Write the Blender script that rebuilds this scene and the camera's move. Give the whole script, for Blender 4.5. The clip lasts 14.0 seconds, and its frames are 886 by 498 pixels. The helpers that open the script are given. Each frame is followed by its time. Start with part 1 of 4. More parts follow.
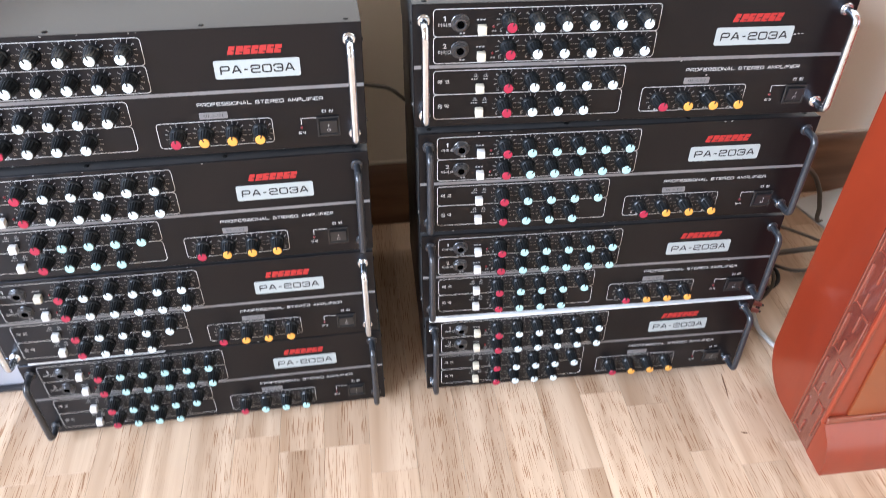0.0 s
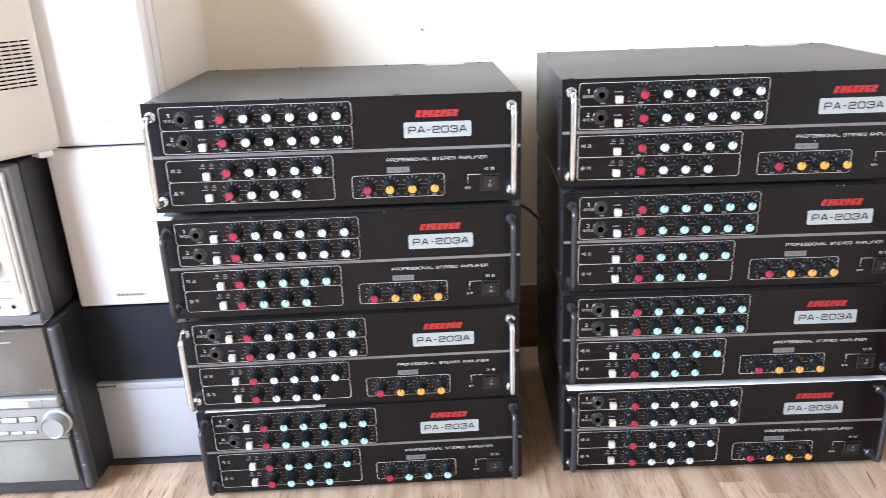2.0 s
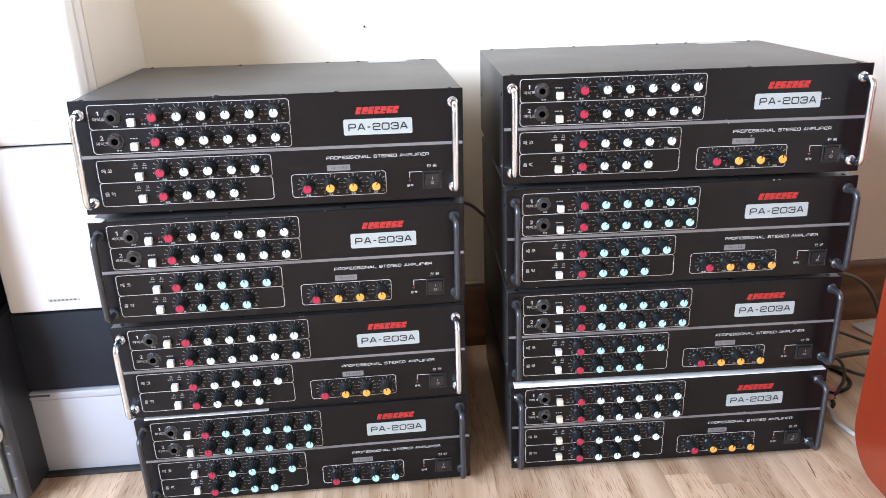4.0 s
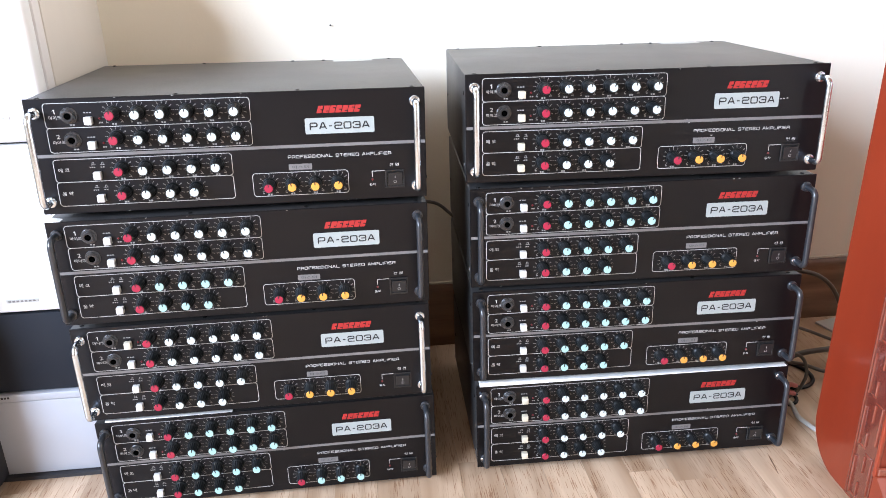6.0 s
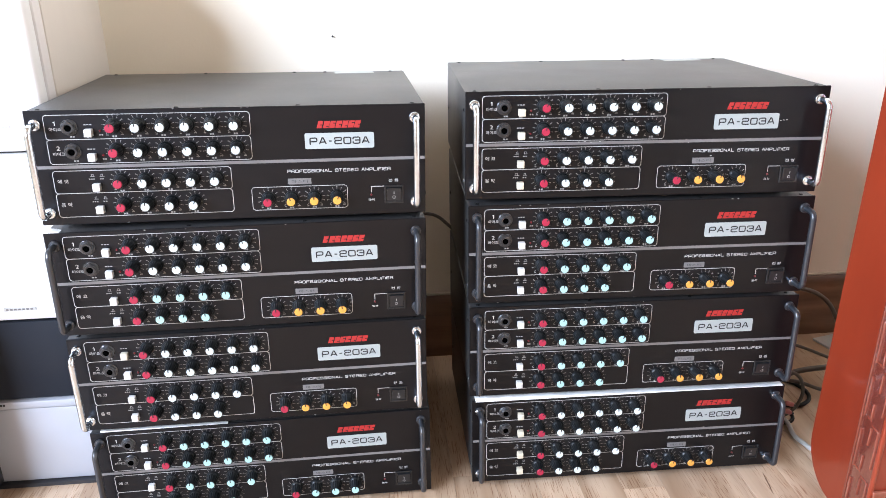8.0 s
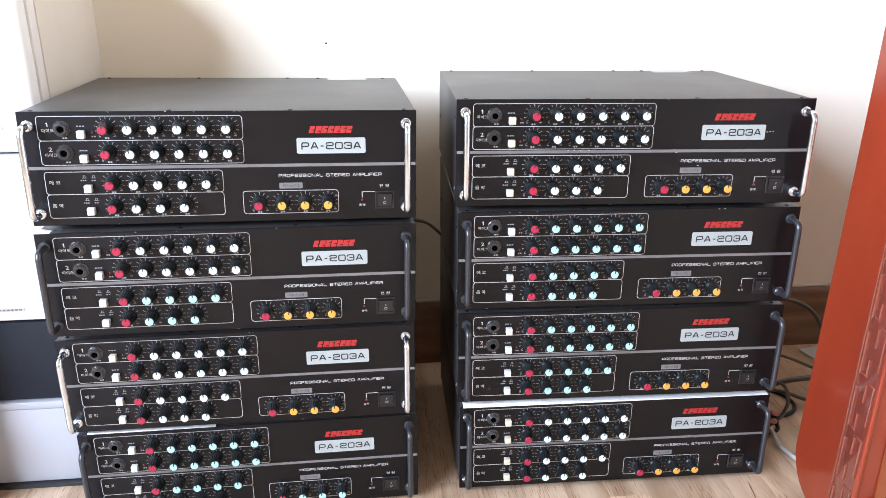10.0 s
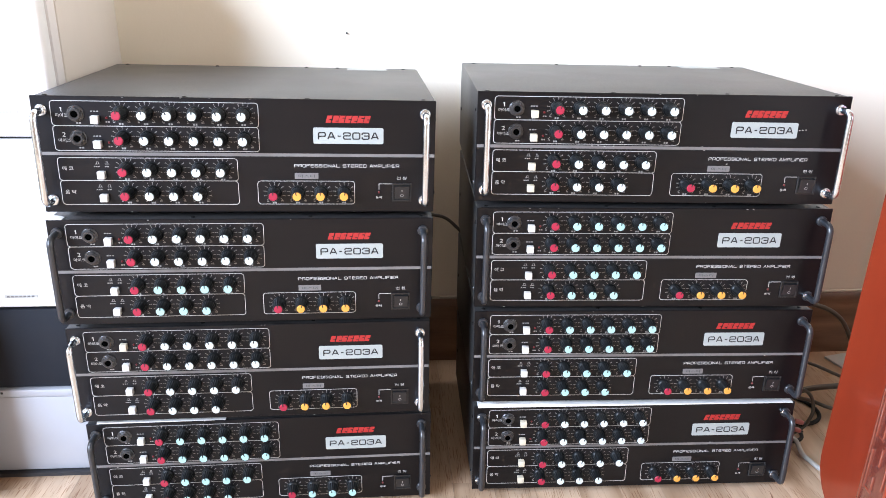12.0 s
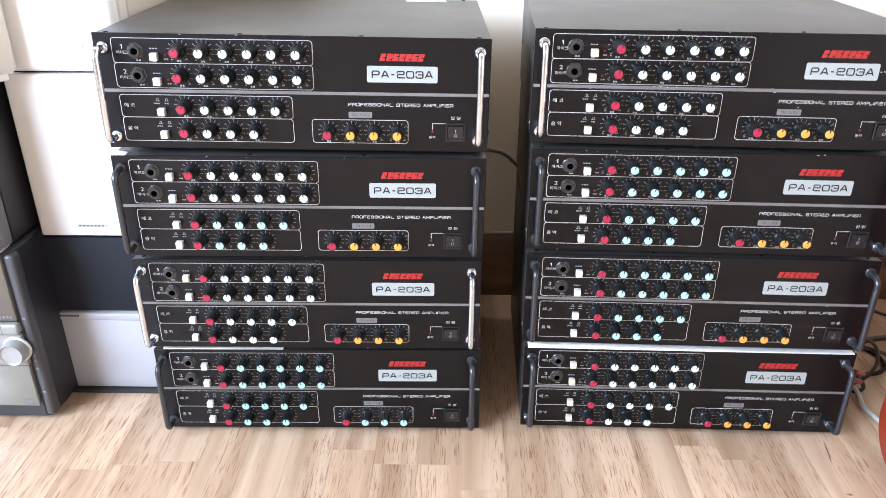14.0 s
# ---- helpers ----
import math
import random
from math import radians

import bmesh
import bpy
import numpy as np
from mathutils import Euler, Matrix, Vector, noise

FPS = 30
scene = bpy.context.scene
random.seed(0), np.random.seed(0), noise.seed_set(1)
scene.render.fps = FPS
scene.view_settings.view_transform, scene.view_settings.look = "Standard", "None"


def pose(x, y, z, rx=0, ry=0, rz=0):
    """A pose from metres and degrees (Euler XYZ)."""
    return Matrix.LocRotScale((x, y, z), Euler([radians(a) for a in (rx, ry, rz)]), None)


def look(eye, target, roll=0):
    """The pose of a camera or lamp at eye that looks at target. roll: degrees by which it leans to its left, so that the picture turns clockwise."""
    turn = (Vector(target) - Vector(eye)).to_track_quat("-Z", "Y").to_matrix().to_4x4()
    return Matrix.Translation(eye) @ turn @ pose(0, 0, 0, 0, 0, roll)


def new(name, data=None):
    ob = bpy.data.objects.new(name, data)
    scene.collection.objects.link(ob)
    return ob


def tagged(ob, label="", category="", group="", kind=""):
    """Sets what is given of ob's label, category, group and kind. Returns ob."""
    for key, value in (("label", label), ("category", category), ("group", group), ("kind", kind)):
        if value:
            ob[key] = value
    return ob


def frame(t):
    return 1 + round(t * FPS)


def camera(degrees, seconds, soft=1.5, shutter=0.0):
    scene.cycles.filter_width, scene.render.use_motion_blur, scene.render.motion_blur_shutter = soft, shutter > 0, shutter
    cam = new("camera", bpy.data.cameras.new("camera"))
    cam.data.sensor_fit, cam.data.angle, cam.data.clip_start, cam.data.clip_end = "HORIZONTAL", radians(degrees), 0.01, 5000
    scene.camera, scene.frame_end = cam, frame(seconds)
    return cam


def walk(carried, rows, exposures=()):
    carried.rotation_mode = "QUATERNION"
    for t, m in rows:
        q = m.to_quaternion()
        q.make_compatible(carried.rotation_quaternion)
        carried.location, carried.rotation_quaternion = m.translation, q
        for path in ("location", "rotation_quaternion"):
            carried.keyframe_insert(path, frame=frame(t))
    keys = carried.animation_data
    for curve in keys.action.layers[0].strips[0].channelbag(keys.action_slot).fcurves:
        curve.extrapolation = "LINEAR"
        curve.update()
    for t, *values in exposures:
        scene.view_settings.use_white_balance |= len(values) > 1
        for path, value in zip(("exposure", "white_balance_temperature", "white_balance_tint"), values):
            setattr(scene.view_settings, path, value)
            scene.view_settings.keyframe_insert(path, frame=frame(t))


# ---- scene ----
cam = camera(60.2, 14.0, soft=0.8, shutter=0.4)
# seconds, eye x y z, turns about x y z
ROWS = [
    (0.0, -0.0336, -0.7444, 0.9179, 50.242, 0.012, -7.006),
    (0.3, -0.0295, -0.7994, 0.8363, 57.235, 1.106, -7.649),
    (0.5, -0.0196, -0.8357, 0.7796, 61.069, 0.371, -8.498),
    (0.7, -0.0293, -0.8848, 0.8117, 66.265, -0.149, -8.683),
    (1.0, -0.0566, -0.9602, 0.7920, 70.166, 1.515, -3.630),
    (1.3, -0.0619, -0.9678, 0.7533, 70.557, 2.548, -2.749),
    (1.5, -0.0634, -0.9957, 0.7276, 70.151, 2.434, -2.664),
    (1.7, -0.0823, -0.9907, 0.7376, 68.694, 2.956, -2.355),
    (2.0, -0.1324, -0.9768, 0.7589, 69.373, 2.520, -0.772),
    (2.3, -0.1660, -0.9774, 0.7340, 68.235, 2.405, -0.768),
    (2.5, -0.1503, -0.9802, 0.7536, 68.453, 2.775, 0.465),
    (2.7, -0.1375, -0.9809, 0.7502, 69.116, 3.238, 0.799),
    (3.0, -0.1217, -0.9701, 0.7430, 68.401, 3.010, -0.882),
    (3.3, -0.1204, -0.9577, 0.7626, 67.565, 2.918, -0.806),
    (3.5, -0.1192, -0.9671, 0.7513, 69.018, 2.252, -2.212),
    (5.8, -0.1006, -0.9690, 0.7538, 69.506, 2.001, -6.122),
    (6.0, -0.0958, -0.9697, 0.7494, 69.225, 1.734, -5.767),
    (6.5, -0.0933, -0.9659, 0.7546, 68.919, 1.575, -5.706),
    (7.0, -0.0958, -0.9618, 0.7535, 69.025, 1.463, -5.641),
    (7.5, -0.0924, -0.9588, 0.7564, 68.988, 1.153, -5.429),
    (8.0, -0.0920, -0.9642, 0.7671, 69.385, 0.896, -5.441),
    (8.5, -0.0885, -0.9687, 0.7655, 69.828, 0.535, -5.255),
    (8.7, -0.0874, -0.9720, 0.7633, 69.916, 0.507, -5.558),
    (11.0, -0.1002, -0.9733, 0.7697, 70.203, -1.127, -6.162),
    (11.5, -0.1053, -0.9624, 0.7759, 70.181, -2.773, -5.719),
    (12.0, -0.0860, -0.9503, 0.7540, 69.871, -0.711, -4.013),
    (12.5, -0.0886, -0.9610, 0.7763, 68.877, -1.055, -4.445),
    (12.7, -0.1037, -0.9531, 0.7349, 70.711, -1.386, -4.902),
    (13.0, -0.0821, -0.9450, 0.7455, 67.337, -1.019, -3.293),
    (13.3, -0.0822, -0.9568, 0.7413, 67.177, 0.062, -2.569),
    (13.5, -0.0811, -0.9584, 0.7658, 65.863, 0.331, -1.906),
    (13.7, -0.0922, -0.9447, 0.7677, 64.473, 0.532, -0.885),
    (14.0, -0.0649, -0.9399, 0.7755, 64.058, 0.008, 1.225),
]
EXPOSURE = 0.17
walk(cam, [(t, pose(*row)) for t, *row in ROWS], [(t, EXPOSURE + e) for t, e in ((0.0, 0.13), (0.5, 0.18), (1.0, 0.06), (2.0, -0.04), (2.5, -0.10), (3.0, -0.05), (6.0, 0.02), (8.5, 0.04), (12.5, 0.06), (14.0, 0.12))])

# ---- world and light ----
world = bpy.data.worlds.new("sky")
scene.world = world
world.use_nodes = True
wn = world.node_tree.nodes
sky = wn.new("ShaderNodeTexSky")
sky.sky_type, sky.sun_disc = "NISHITA", False
SUN_WAY = Vector((3.0, -1.0, -1.8)).normalized()
sky.sun_elevation, sky.sun_rotation = math.asin(-SUN_WAY.z), math.atan2(-SUN_WAY.x, -SUN_WAY.y)
world.node_tree.links.new(sky.outputs["Color"], wn["Background"].inputs["Color"])
wn["Background"].inputs["Strength"].default_value = 0.12


def area_lamp(name, eye, target, w, h, watts, colour):
    data = bpy.data.lights.new(name, "AREA")
    data.shape, data.size, data.size_y, data.energy, data.color = "RECTANGLE", w, h, watts, colour
    ob = new(name, data)
    ob.matrix_world = look(eye, target)
    return ob


# unseen low sun through the window, added to brighten the floor behind the camera
sun = new("sun", bpy.data.lights.new("sun", "SUN"))
sun.data.energy, sun.data.angle, sun.data.color = 2.6, radians(0.5), (1.0, 0.93, 0.84)
sun.matrix_world = look((0, 0, 0), SUN_WAY)

# daylight entering through the window of the room
DAY = (0.70, 0.84, 1.09)
area_lamp("window_light", (-2.27, -2.05, 1.80), (0.0, -2.05, 1.80), 2.5, 1.5, 440, DAY)


# ---- materials ----
def material(name, colour, rough=0.5, metal=0.0, var=0.12, scale=30.0, bump=0.05, bump_scale=300.0, stretch=(1, 1, 1), spec=0.5, coat=0.0, tint=None):
    """A surface with colour drifting at two scales, roughness variation and fine relief."""
    m = bpy.data.materials.new(name)
    m.use_nodes = True
    nt = m.node_tree
    b = nt.nodes["Principled BSDF"]
    co = nt.nodes.new("ShaderNodeTexCoord")
    mp = nt.nodes.new("ShaderNodeMapping")
    mp.inputs["Scale"].default_value = stretch
    nt.links.new(co.outputs["Object"], mp.inputs["Vector"])
    n1 = nt.nodes.new("ShaderNodeTexNoise")
    n1.inputs["Scale"].default_value, n1.inputs["Detail"].default_value = scale, 5
    n2 = nt.nodes.new("ShaderNodeTexNoise")
    n2.inputs["Scale"].default_value, n2.inputs["Detail"].default_value = bump_scale, 3
    for n in (n1, n2):
        nt.links.new(mp.outputs["Vector"], n.inputs["Vector"])
    ramp = nt.nodes.new("ShaderNodeMix")
    ramp.data_type = "RGBA"
    c2 = tuple(max(0.0, c * (1 - var * 2)) for c in colour)
    ramp.inputs["A"].default_value = (*c2, 1)
    ramp.inputs["B"].default_value = (*tuple(min(1.0, c * (1 + var * 0.5)) for c in colour), 1)
    nt.links.new(n1.outputs["Fac"], ramp.inputs["Factor"])
    nt.links.new(ramp.outputs["Result"], b.inputs["Base Color"])
    mr = nt.nodes.new("ShaderNodeMapRange")
    mr.inputs["To Min"].default_value, mr.inputs["To Max"].default_value = max(0.02, rough * 0.8), min(1.0, rough * 1.2)
    nt.links.new(n1.outputs["Fac"], mr.inputs["Value"])
    nt.links.new(mr.outputs["Result"], b.inputs["Roughness"])
    b.inputs["Metallic"].default_value = metal
    b.inputs["Specular IOR Level"].default_value = spec
    if tint:
        b.inputs["Specular Tint"].default_value = (*tint, 1)
    b.inputs["Coat Weight"].default_value = coat
    b.inputs["Coat Roughness"].default_value = 0.08
    if bump:
        bp = nt.nodes.new("ShaderNodeBump")
        bp.inputs["Strength"].default_value, bp.inputs["Distance"].default_value = bump, 0.002
        nt.links.new(n2.outputs["Fac"], bp.inputs["Height"])
        nt.links.new(bp.outputs["Normal"], b.inputs["Normal"])
    return m


def wood_material(name, dark, light, along="Y", scale=18.0, rough=0.35, coat=0.0, per_piece=0.0, bump=0.08, streak=9.0, flecks=0.72, pores=0.0):
    """Wood grain drawn out along one axis, with per-piece tone from the object's random number."""
    m = bpy.data.materials.new(name)
    m.use_nodes = True
    nt = m.node_tree
    b = nt.nodes["Principled BSDF"]
    co = nt.nodes.new("ShaderNodeTexCoord")
    mp = nt.nodes.new("ShaderNodeMapping")
    s = {"X": (1 / streak, 1, 1), "Y": (1, 1 / streak, 1), "Z": (1, 1, 1 / streak)}[along]
    mp.inputs["Scale"].default_value = s
    nt.links.new(co.outputs["Object"], mp.inputs["Vector"])
    info = nt.nodes.new("ShaderNodeObjectInfo")
    offs = nt.nodes.new("ShaderNodeVectorMath")
    offs.operation = "SCALE"
    offs.inputs[0].default_value = (3.1, 5.7, 2.3)
    nt.links.new(info.outputs["Random"], offs.inputs["Scale"])
    nt.links.new(offs.outputs["Vector"], mp.inputs["Location"])
    n1 = nt.nodes.new("ShaderNodeTexNoise")
    n1.inputs["Scale"].default_value, n1.inputs["Detail"].default_value, n1.inputs["Distortion"].default_value = scale, 6, 0.6
    n2 = nt.nodes.new("ShaderNodeTexNoise")
    n2.inputs["Scale"].default_value, n2.inputs["Detail"].default_value = pores or scale * 9, 2 if pores else 4
    for n in (n1, n2):
        nt.links.new(mp.outputs["Vector"], n.inputs["Vector"])
    cr = nt.nodes.new("ShaderNodeValToRGB")
    cr.color_ramp.elements[0].position, cr.color_ramp.elements[0].color = 0.32, (*dark, 1)
    cr.color_ramp.elements[1].position, cr.color_ramp.elements[1].color = 0.68, (*light, 1)
    nt.links.new(n1.outputs["Fac"], cr.inputs["Fac"])
    fine = nt.nodes.new("ShaderNodeMapRange")
    fine.inputs["From Min"].default_value, fine.inputs["From Max"].default_value = (0.36, 0.44) if pores else (0.3, 0.46)
    nt.links.new(n2.outputs["Fac"], fine.inputs["Value"])
    mul = nt.nodes.new("ShaderNodeMix")
    mul.data_type, mul.blend_type = "RGBA", "MULTIPLY"
    mul.inputs["Factor"].default_value = 1.0
    nt.links.new(cr.outputs["Color"], mul.inputs["A"])
    # the dark pores gather in some streaks and are absent in others
    n3 = nt.nodes.new("ShaderNodeTexNoise")
    n3.inputs["Scale"].default_value, n3.inputs["Detail"].default_value = scale * 0.7, 2
    nt.links.new(mp.outputs["Vector"], n3.inputs["Vector"])
    gather = nt.nodes.new("ShaderNodeMapRange")
    gather.inputs["From Min"].default_value, gather.inputs["From Max"].default_value = (0.40, 0.54) if pores else (0.48, 0.66)
    nt.links.new(n3.outputs["Fac"], gather.inputs["Value"])
    nt.links.new(gather.outputs["Result"], mul.inputs["Factor"])
    # pores are browner than the wood between them
    stain = nt.nodes.new("ShaderNodeMix")
    stain.data_type = "RGBA"
    stain.inputs["A"].default_value = (flecks * 1.25, flecks * 0.95, flecks * 0.75, 1)
    stain.inputs["B"].default_value = (1, 1, 1, 1)
    nt.links.new(fine.outputs["Result"], stain.inputs["Factor"])
    nt.links.new(stain.outputs["Result"], mul.inputs["B"])
    hsv = nt.nodes.new("ShaderNodeHueSaturation")
    vr = nt.nodes.new("ShaderNodeMapRange")
    vr.inputs["To Min"].default_value, vr.inputs["To Max"].default_value = 1 - per_piece, 1 + per_piece * 0.6
    nt.links.new(info.outputs["Random"], vr.inputs["Value"])
    nt.links.new(vr.outputs["Result"], hsv.inputs["Value"])
    nt.links.new(mul.outputs["Result"], hsv.inputs["Color"])
    nt.links.new(hsv.outputs["Color"], b.inputs["Base Color"])
    b.inputs["Roughness"].default_value = rough
    b.inputs["Coat Weight"].default_value = coat
    b.inputs["Coat Roughness"].default_value = 0.14 if coat > 0.5 else 0.12
    b.inputs["Coat IOR"].default_value = 1.6 if coat > 0.5 else 1.5
    bp = nt.nodes.new("ShaderNodeBump")
    bp.inputs["Strength"].default_value, bp.inputs["Distance"].default_value = bump, 0.001
    nt.links.new(n2.outputs["Fac"], bp.inputs["Height"])
    nt.links.new(bp.outputs["Normal"], b.inputs["Normal"])
    return m


M_WALL = material("cream_wallpaper", (0.86, 0.782, 0.655), 0.85, var=0.03, scale=3, bump=0.12, bump_scale=220)
# for the unseen south wall; dark only to hold down bounced light
M_WALL_DIM = material("dark_unseen_wall", (0.20, 0.135, 0.085), 0.85, var=0.03, scale=3, bump=0.1)
M_TRIM = material("cream_edging", (0.62, 0.56, 0.47), 0.6, var=0.05, scale=20, bump=0.05)
# unseen ceiling; its brown keeps light from above out of the gap
M_CEIL = material("dark_unseen_ceiling", (0.24, 0.165, 0.105), 0.9, var=0.03, scale=3, bump=0.1)
M_SKIRT = wood_material("skirting_wood", (0.115, 0.056, 0.030), (0.25, 0.135, 0.075), "X", 34, 0.4, streak=14.0, flecks=0.6)
M_FLOOR = wood_material("floor_oak", (0.372, 0.240, 0.148), (0.610, 0.446, 0.312), "Y", 26, 0.36, 0.15, 0.14, 0.1, 24.0, 0.46, 640.0)
M_JOINT = material("floor_joint", (0.33, 0.23, 0.155), 0.7)
M_PANEL = material("black_anodised_panel", (0.0025, 0.0019, 0.0021), 0.34, var=0.2, scale=9, bump=0.05, bump_scale=900, stretch=(0.3, 1, 1.0), spec=0.42, tint=(0.82, 0.87, 1.0))
M_CASE = material("black_painted_steel", (0.034, 0.033, 0.033), 0.40, var=0.16, scale=8, bump=0.08, bump_scale=1100, spec=0.72)
M_PRINT = material("white_screen_print", (0.46, 0.46, 0.45), 0.6, var=0.1, scale=200, bump=0)
M_TICK = material("grey_screen_print", (0.27, 0.27, 0.265), 0.6, var=0.1, scale=200, bump=0)
M_STRIPE = material("silver_stripe", (0.21, 0.205, 0.205), 0.45, 0.3, var=0.15, scale=60, bump=0)
M_RED = material("red_print", (0.36, 0.019, 0.018), 0.5, var=0.1, scale=90, bump=0)
M_PLATE = material("pale_metal_plate", (0.375, 0.41, 0.40), 0.42, 0.15, var=0.06, scale=40, bump=0.02)
M_INK = material("black_ink", (0.012, 0.012, 0.014), 0.5, bump=0)
M_TAG_INK = material("worn_grey_ink", (0.055, 0.055, 0.058), 0.5, bump=0)
M_KNOB = material("black_knob_plastic", (0.006, 0.007, 0.0075), 0.36, var=0.2, scale=120, bump=0.04)
M_CAP_WHITE = material("white_knob_cap", (0.54, 0.62, 0.62), 0.4, var=0.04, scale=150, bump=0)
M_CAP_MINT = material("mint_white_knob_cap", (0.34, 0.56, 0.55), 0.4, var=0.05, scale=150, bump=0)
M_CAP_RED = material("red_knob_cap", (0.345, 0.016, 0.046), 0.4, var=0.08, scale=150, bump=0)
M_CAP_AMBER = material("amber_knob_cap", (0.68, 0.31, 0.055), 0.4, var=0.06, scale=150, bump=0)
M_BUTTON = material("ivory_button", (0.60, 0.58, 0.55), 0.4, var=0.05, scale=100, bump=0)
M_BUTTON_OLD = material("yellowed_button", (0.58, 0.525, 0.41), 0.4, var=0.08, scale=100, bump=0)
M_CHROME = material("chrome", (0.79, 0.87, 0.95), 0.19, 1.0, var=0.12, scale=70, bump=0.04, bump_scale=160)
M_DARKTUBE = material("black_coated_tube", (0.022, 0.024, 0.028), 0.32, 0.0, var=0.2, scale=60, bump=0.05, spec=0.7)
M_JACK = material("dark_metal_jack", (0.085, 0.085, 0.088), 0.28, 0.7, bump=0.02)
# solid black fill; the shade inside holes and slots is in its colour
M_HOLE = material("black_hole_fill", (0.001, 0.001, 0.001), 0.9, bump=0, spec=0.0)
M_LED = material("red_indicator", (0.13, 0.008, 0.012), 0.3, bump=0)
M_ROCKER = material("black_rocker", (0.015, 0.015, 0.016), 0.3, var=0.2, scale=90, bump=0.02)
M_BEZEL = material("dark_grey_bezel", (0.012, 0.0115, 0.0115), 0.42, var=0.15, scale=90, bump=0.02)
M_SCREW = material("dark_screw", (0.03, 0.03, 0.03), 0.35, 0.8, bump=0)
M_FOAM = material("white_foam_sheet", (0.80, 0.80, 0.78), 0.8, var=0.08, scale=120, bump=0.4, bump_scale=500)
M_PAPER = material("paper_sticker", (0.52, 0.52, 0.50), 0.7, var=0.05, scale=60, bump=0)
M_RUBBER = material("black_rubber", (0.015, 0.015, 0.015), 0.7, bump=0.05)
M_CABLE = material("dark_cable", (0.10, 0.085, 0.065), 0.45, bump=0.02)
M_CABLE_W = material("pale_grey_cable", (0.50, 0.48, 0.45), 0.4, bump=0.02)
M_SPK_WHITE = material("white_speaker_front", (0.80, 0.79, 0.78), 0.5, var=0.03, scale=12, bump=0.06, bump_scale=900)
M_SPK_SILVER = material("silver_grey_front", (0.50, 0.515, 0.56), 0.45, 0.1, var=0.05, scale=12, bump=0.05, bump_scale=900)
M_SPK_NAVY = material("dark_navy_grille", (0.008, 0.011, 0.019), 0.8, var=0.2, scale=14, bump=0.3, bump_scale=1600)
M_SPK_SIDE = material("beige_veneer", (0.70, 0.63, 0.56), 0.5, var=0.06, scale=16, bump=0.05, stretch=(1, 1, 0.15))
M_SPK_PINK = material("pale_pinkish_plastic", (0.74, 0.70, 0.68), 0.45, var=0.03, scale=12, bump=0.03)
M_SPK_DARK = material("black_vinyl_side", (0.028, 0.027, 0.030), 0.5, var=0.15, scale=14, bump=0.12, bump_scale=700)
M_BEIGE = material("beige_moulded_plastic", (0.70, 0.665, 0.60), 0.5, var=0.05, scale=6, bump=0.06, bump_scale=800)
M_ST_WHITE = material("white_stereo_plastic", (0.80, 0.80, 0.78), 0.4, var=0.03, scale=10, bump=0.02)
M_ST_GREY = material("grey_stereo_plastic", (0.16, 0.16, 0.17), 0.45, var=0.08, scale=10, bump=0.05)
M_ST_CORNER = material("dark_grey_plastic", (0.062, 0.062, 0.068), 0.4, var=0.1, scale=12, bump=0.04)
M_ST_CHARCOAL = material("charcoal_plastic", (0.020, 0.019, 0.023), 0.4, var=0.12, scale=10, bump=0.05)
M_ST_SILVER = material("silver_plastic", (0.56, 0.56, 0.54), 0.35, 0.35, var=0.05, scale=12, bump=0.02)
M_ST_FACE = material("dull_silver_plastic", (0.33, 0.335, 0.33), 0.38, 0.3, var=0.06, scale=14, bump=0.02)
M_ST_DOOR = material("bronze_grey_door", (0.135, 0.123, 0.108), 0.24, 0.2, var=0.06, scale=5, bump=0.01, coat=0.5)
M_ST_MIRROR = material("silver_mirror_panel", (0.235, 0.245, 0.22), 0.16, 0.3, var=0.06, scale=5, bump=0.01, coat=0.5)
M_PLUG = material("dull_red_plastic", (0.46, 0.15, 0.13), 0.35, bump=0)
M_LCD = material("teal_display", (0.10, 0.27, 0.32), 0.2, var=0.05, scale=20, bump=0, coat=0.6)
M_LACQUER = wood_material("orange_lacquered_wood", (0.165, 0.0185, 0.0066), (0.290, 0.0385, 0.0140), "Z", 7, 0.30, 0.5, 0.0, 0.03)
M_LACQUER_PALE = wood_material("pale_lacquered_wood", (0.185, 0.040, 0.0105), (0.28, 0.070, 0.020), "Z", 7, 0.30, 0.6, 0.0, 0.03)
M_LACQUER_MAUVE = wood_material("mauve_lacquer", (0.140, 0.027, 0.014), (0.205, 0.047, 0.025), "Z", 12, 0.14, 1.0, 0.0, 0.03)
M_LACQUER_DEEP = wood_material("deep_lacquered_wood", (0.125, 0.022, 0.013), (0.185, 0.038, 0.022), "Z", 12, 0.18, 1.0, 0.0, 0.03)


# ---- mesh helpers ----
def finish(bm, name, mat, smooth=30):
    me = bpy.data.meshes.new(name)
    bmesh.ops.recalc_face_normals(bm, faces=bm.faces)
    bm.to_mesh(me)
    bm.free()
    me.materials.append(mat)
    if smooth:
        me.shade_smooth()
        me.set_sharp_from_angle(angle=radians(smooth))
    return me


def part(name, data, mat, parent, label="", m=None):
    """Links a bmesh (or a ready mesh) as one object under a thing or a part."""
    me = data if isinstance(data, bpy.types.Mesh) else finish(data, name, mat)
    ob = new(name, me)
    ob.parent = parent
    if m is not None:
        ob.matrix_basis = m
    if label:
        tagged(ob, label)
    return ob


def thing(name, m, label, category, group="", kind=""):
    ob = new(name)
    ob.empty_display_size = 0.05
    ob.matrix_basis = m
    return tagged(ob, label, category, group, kind)


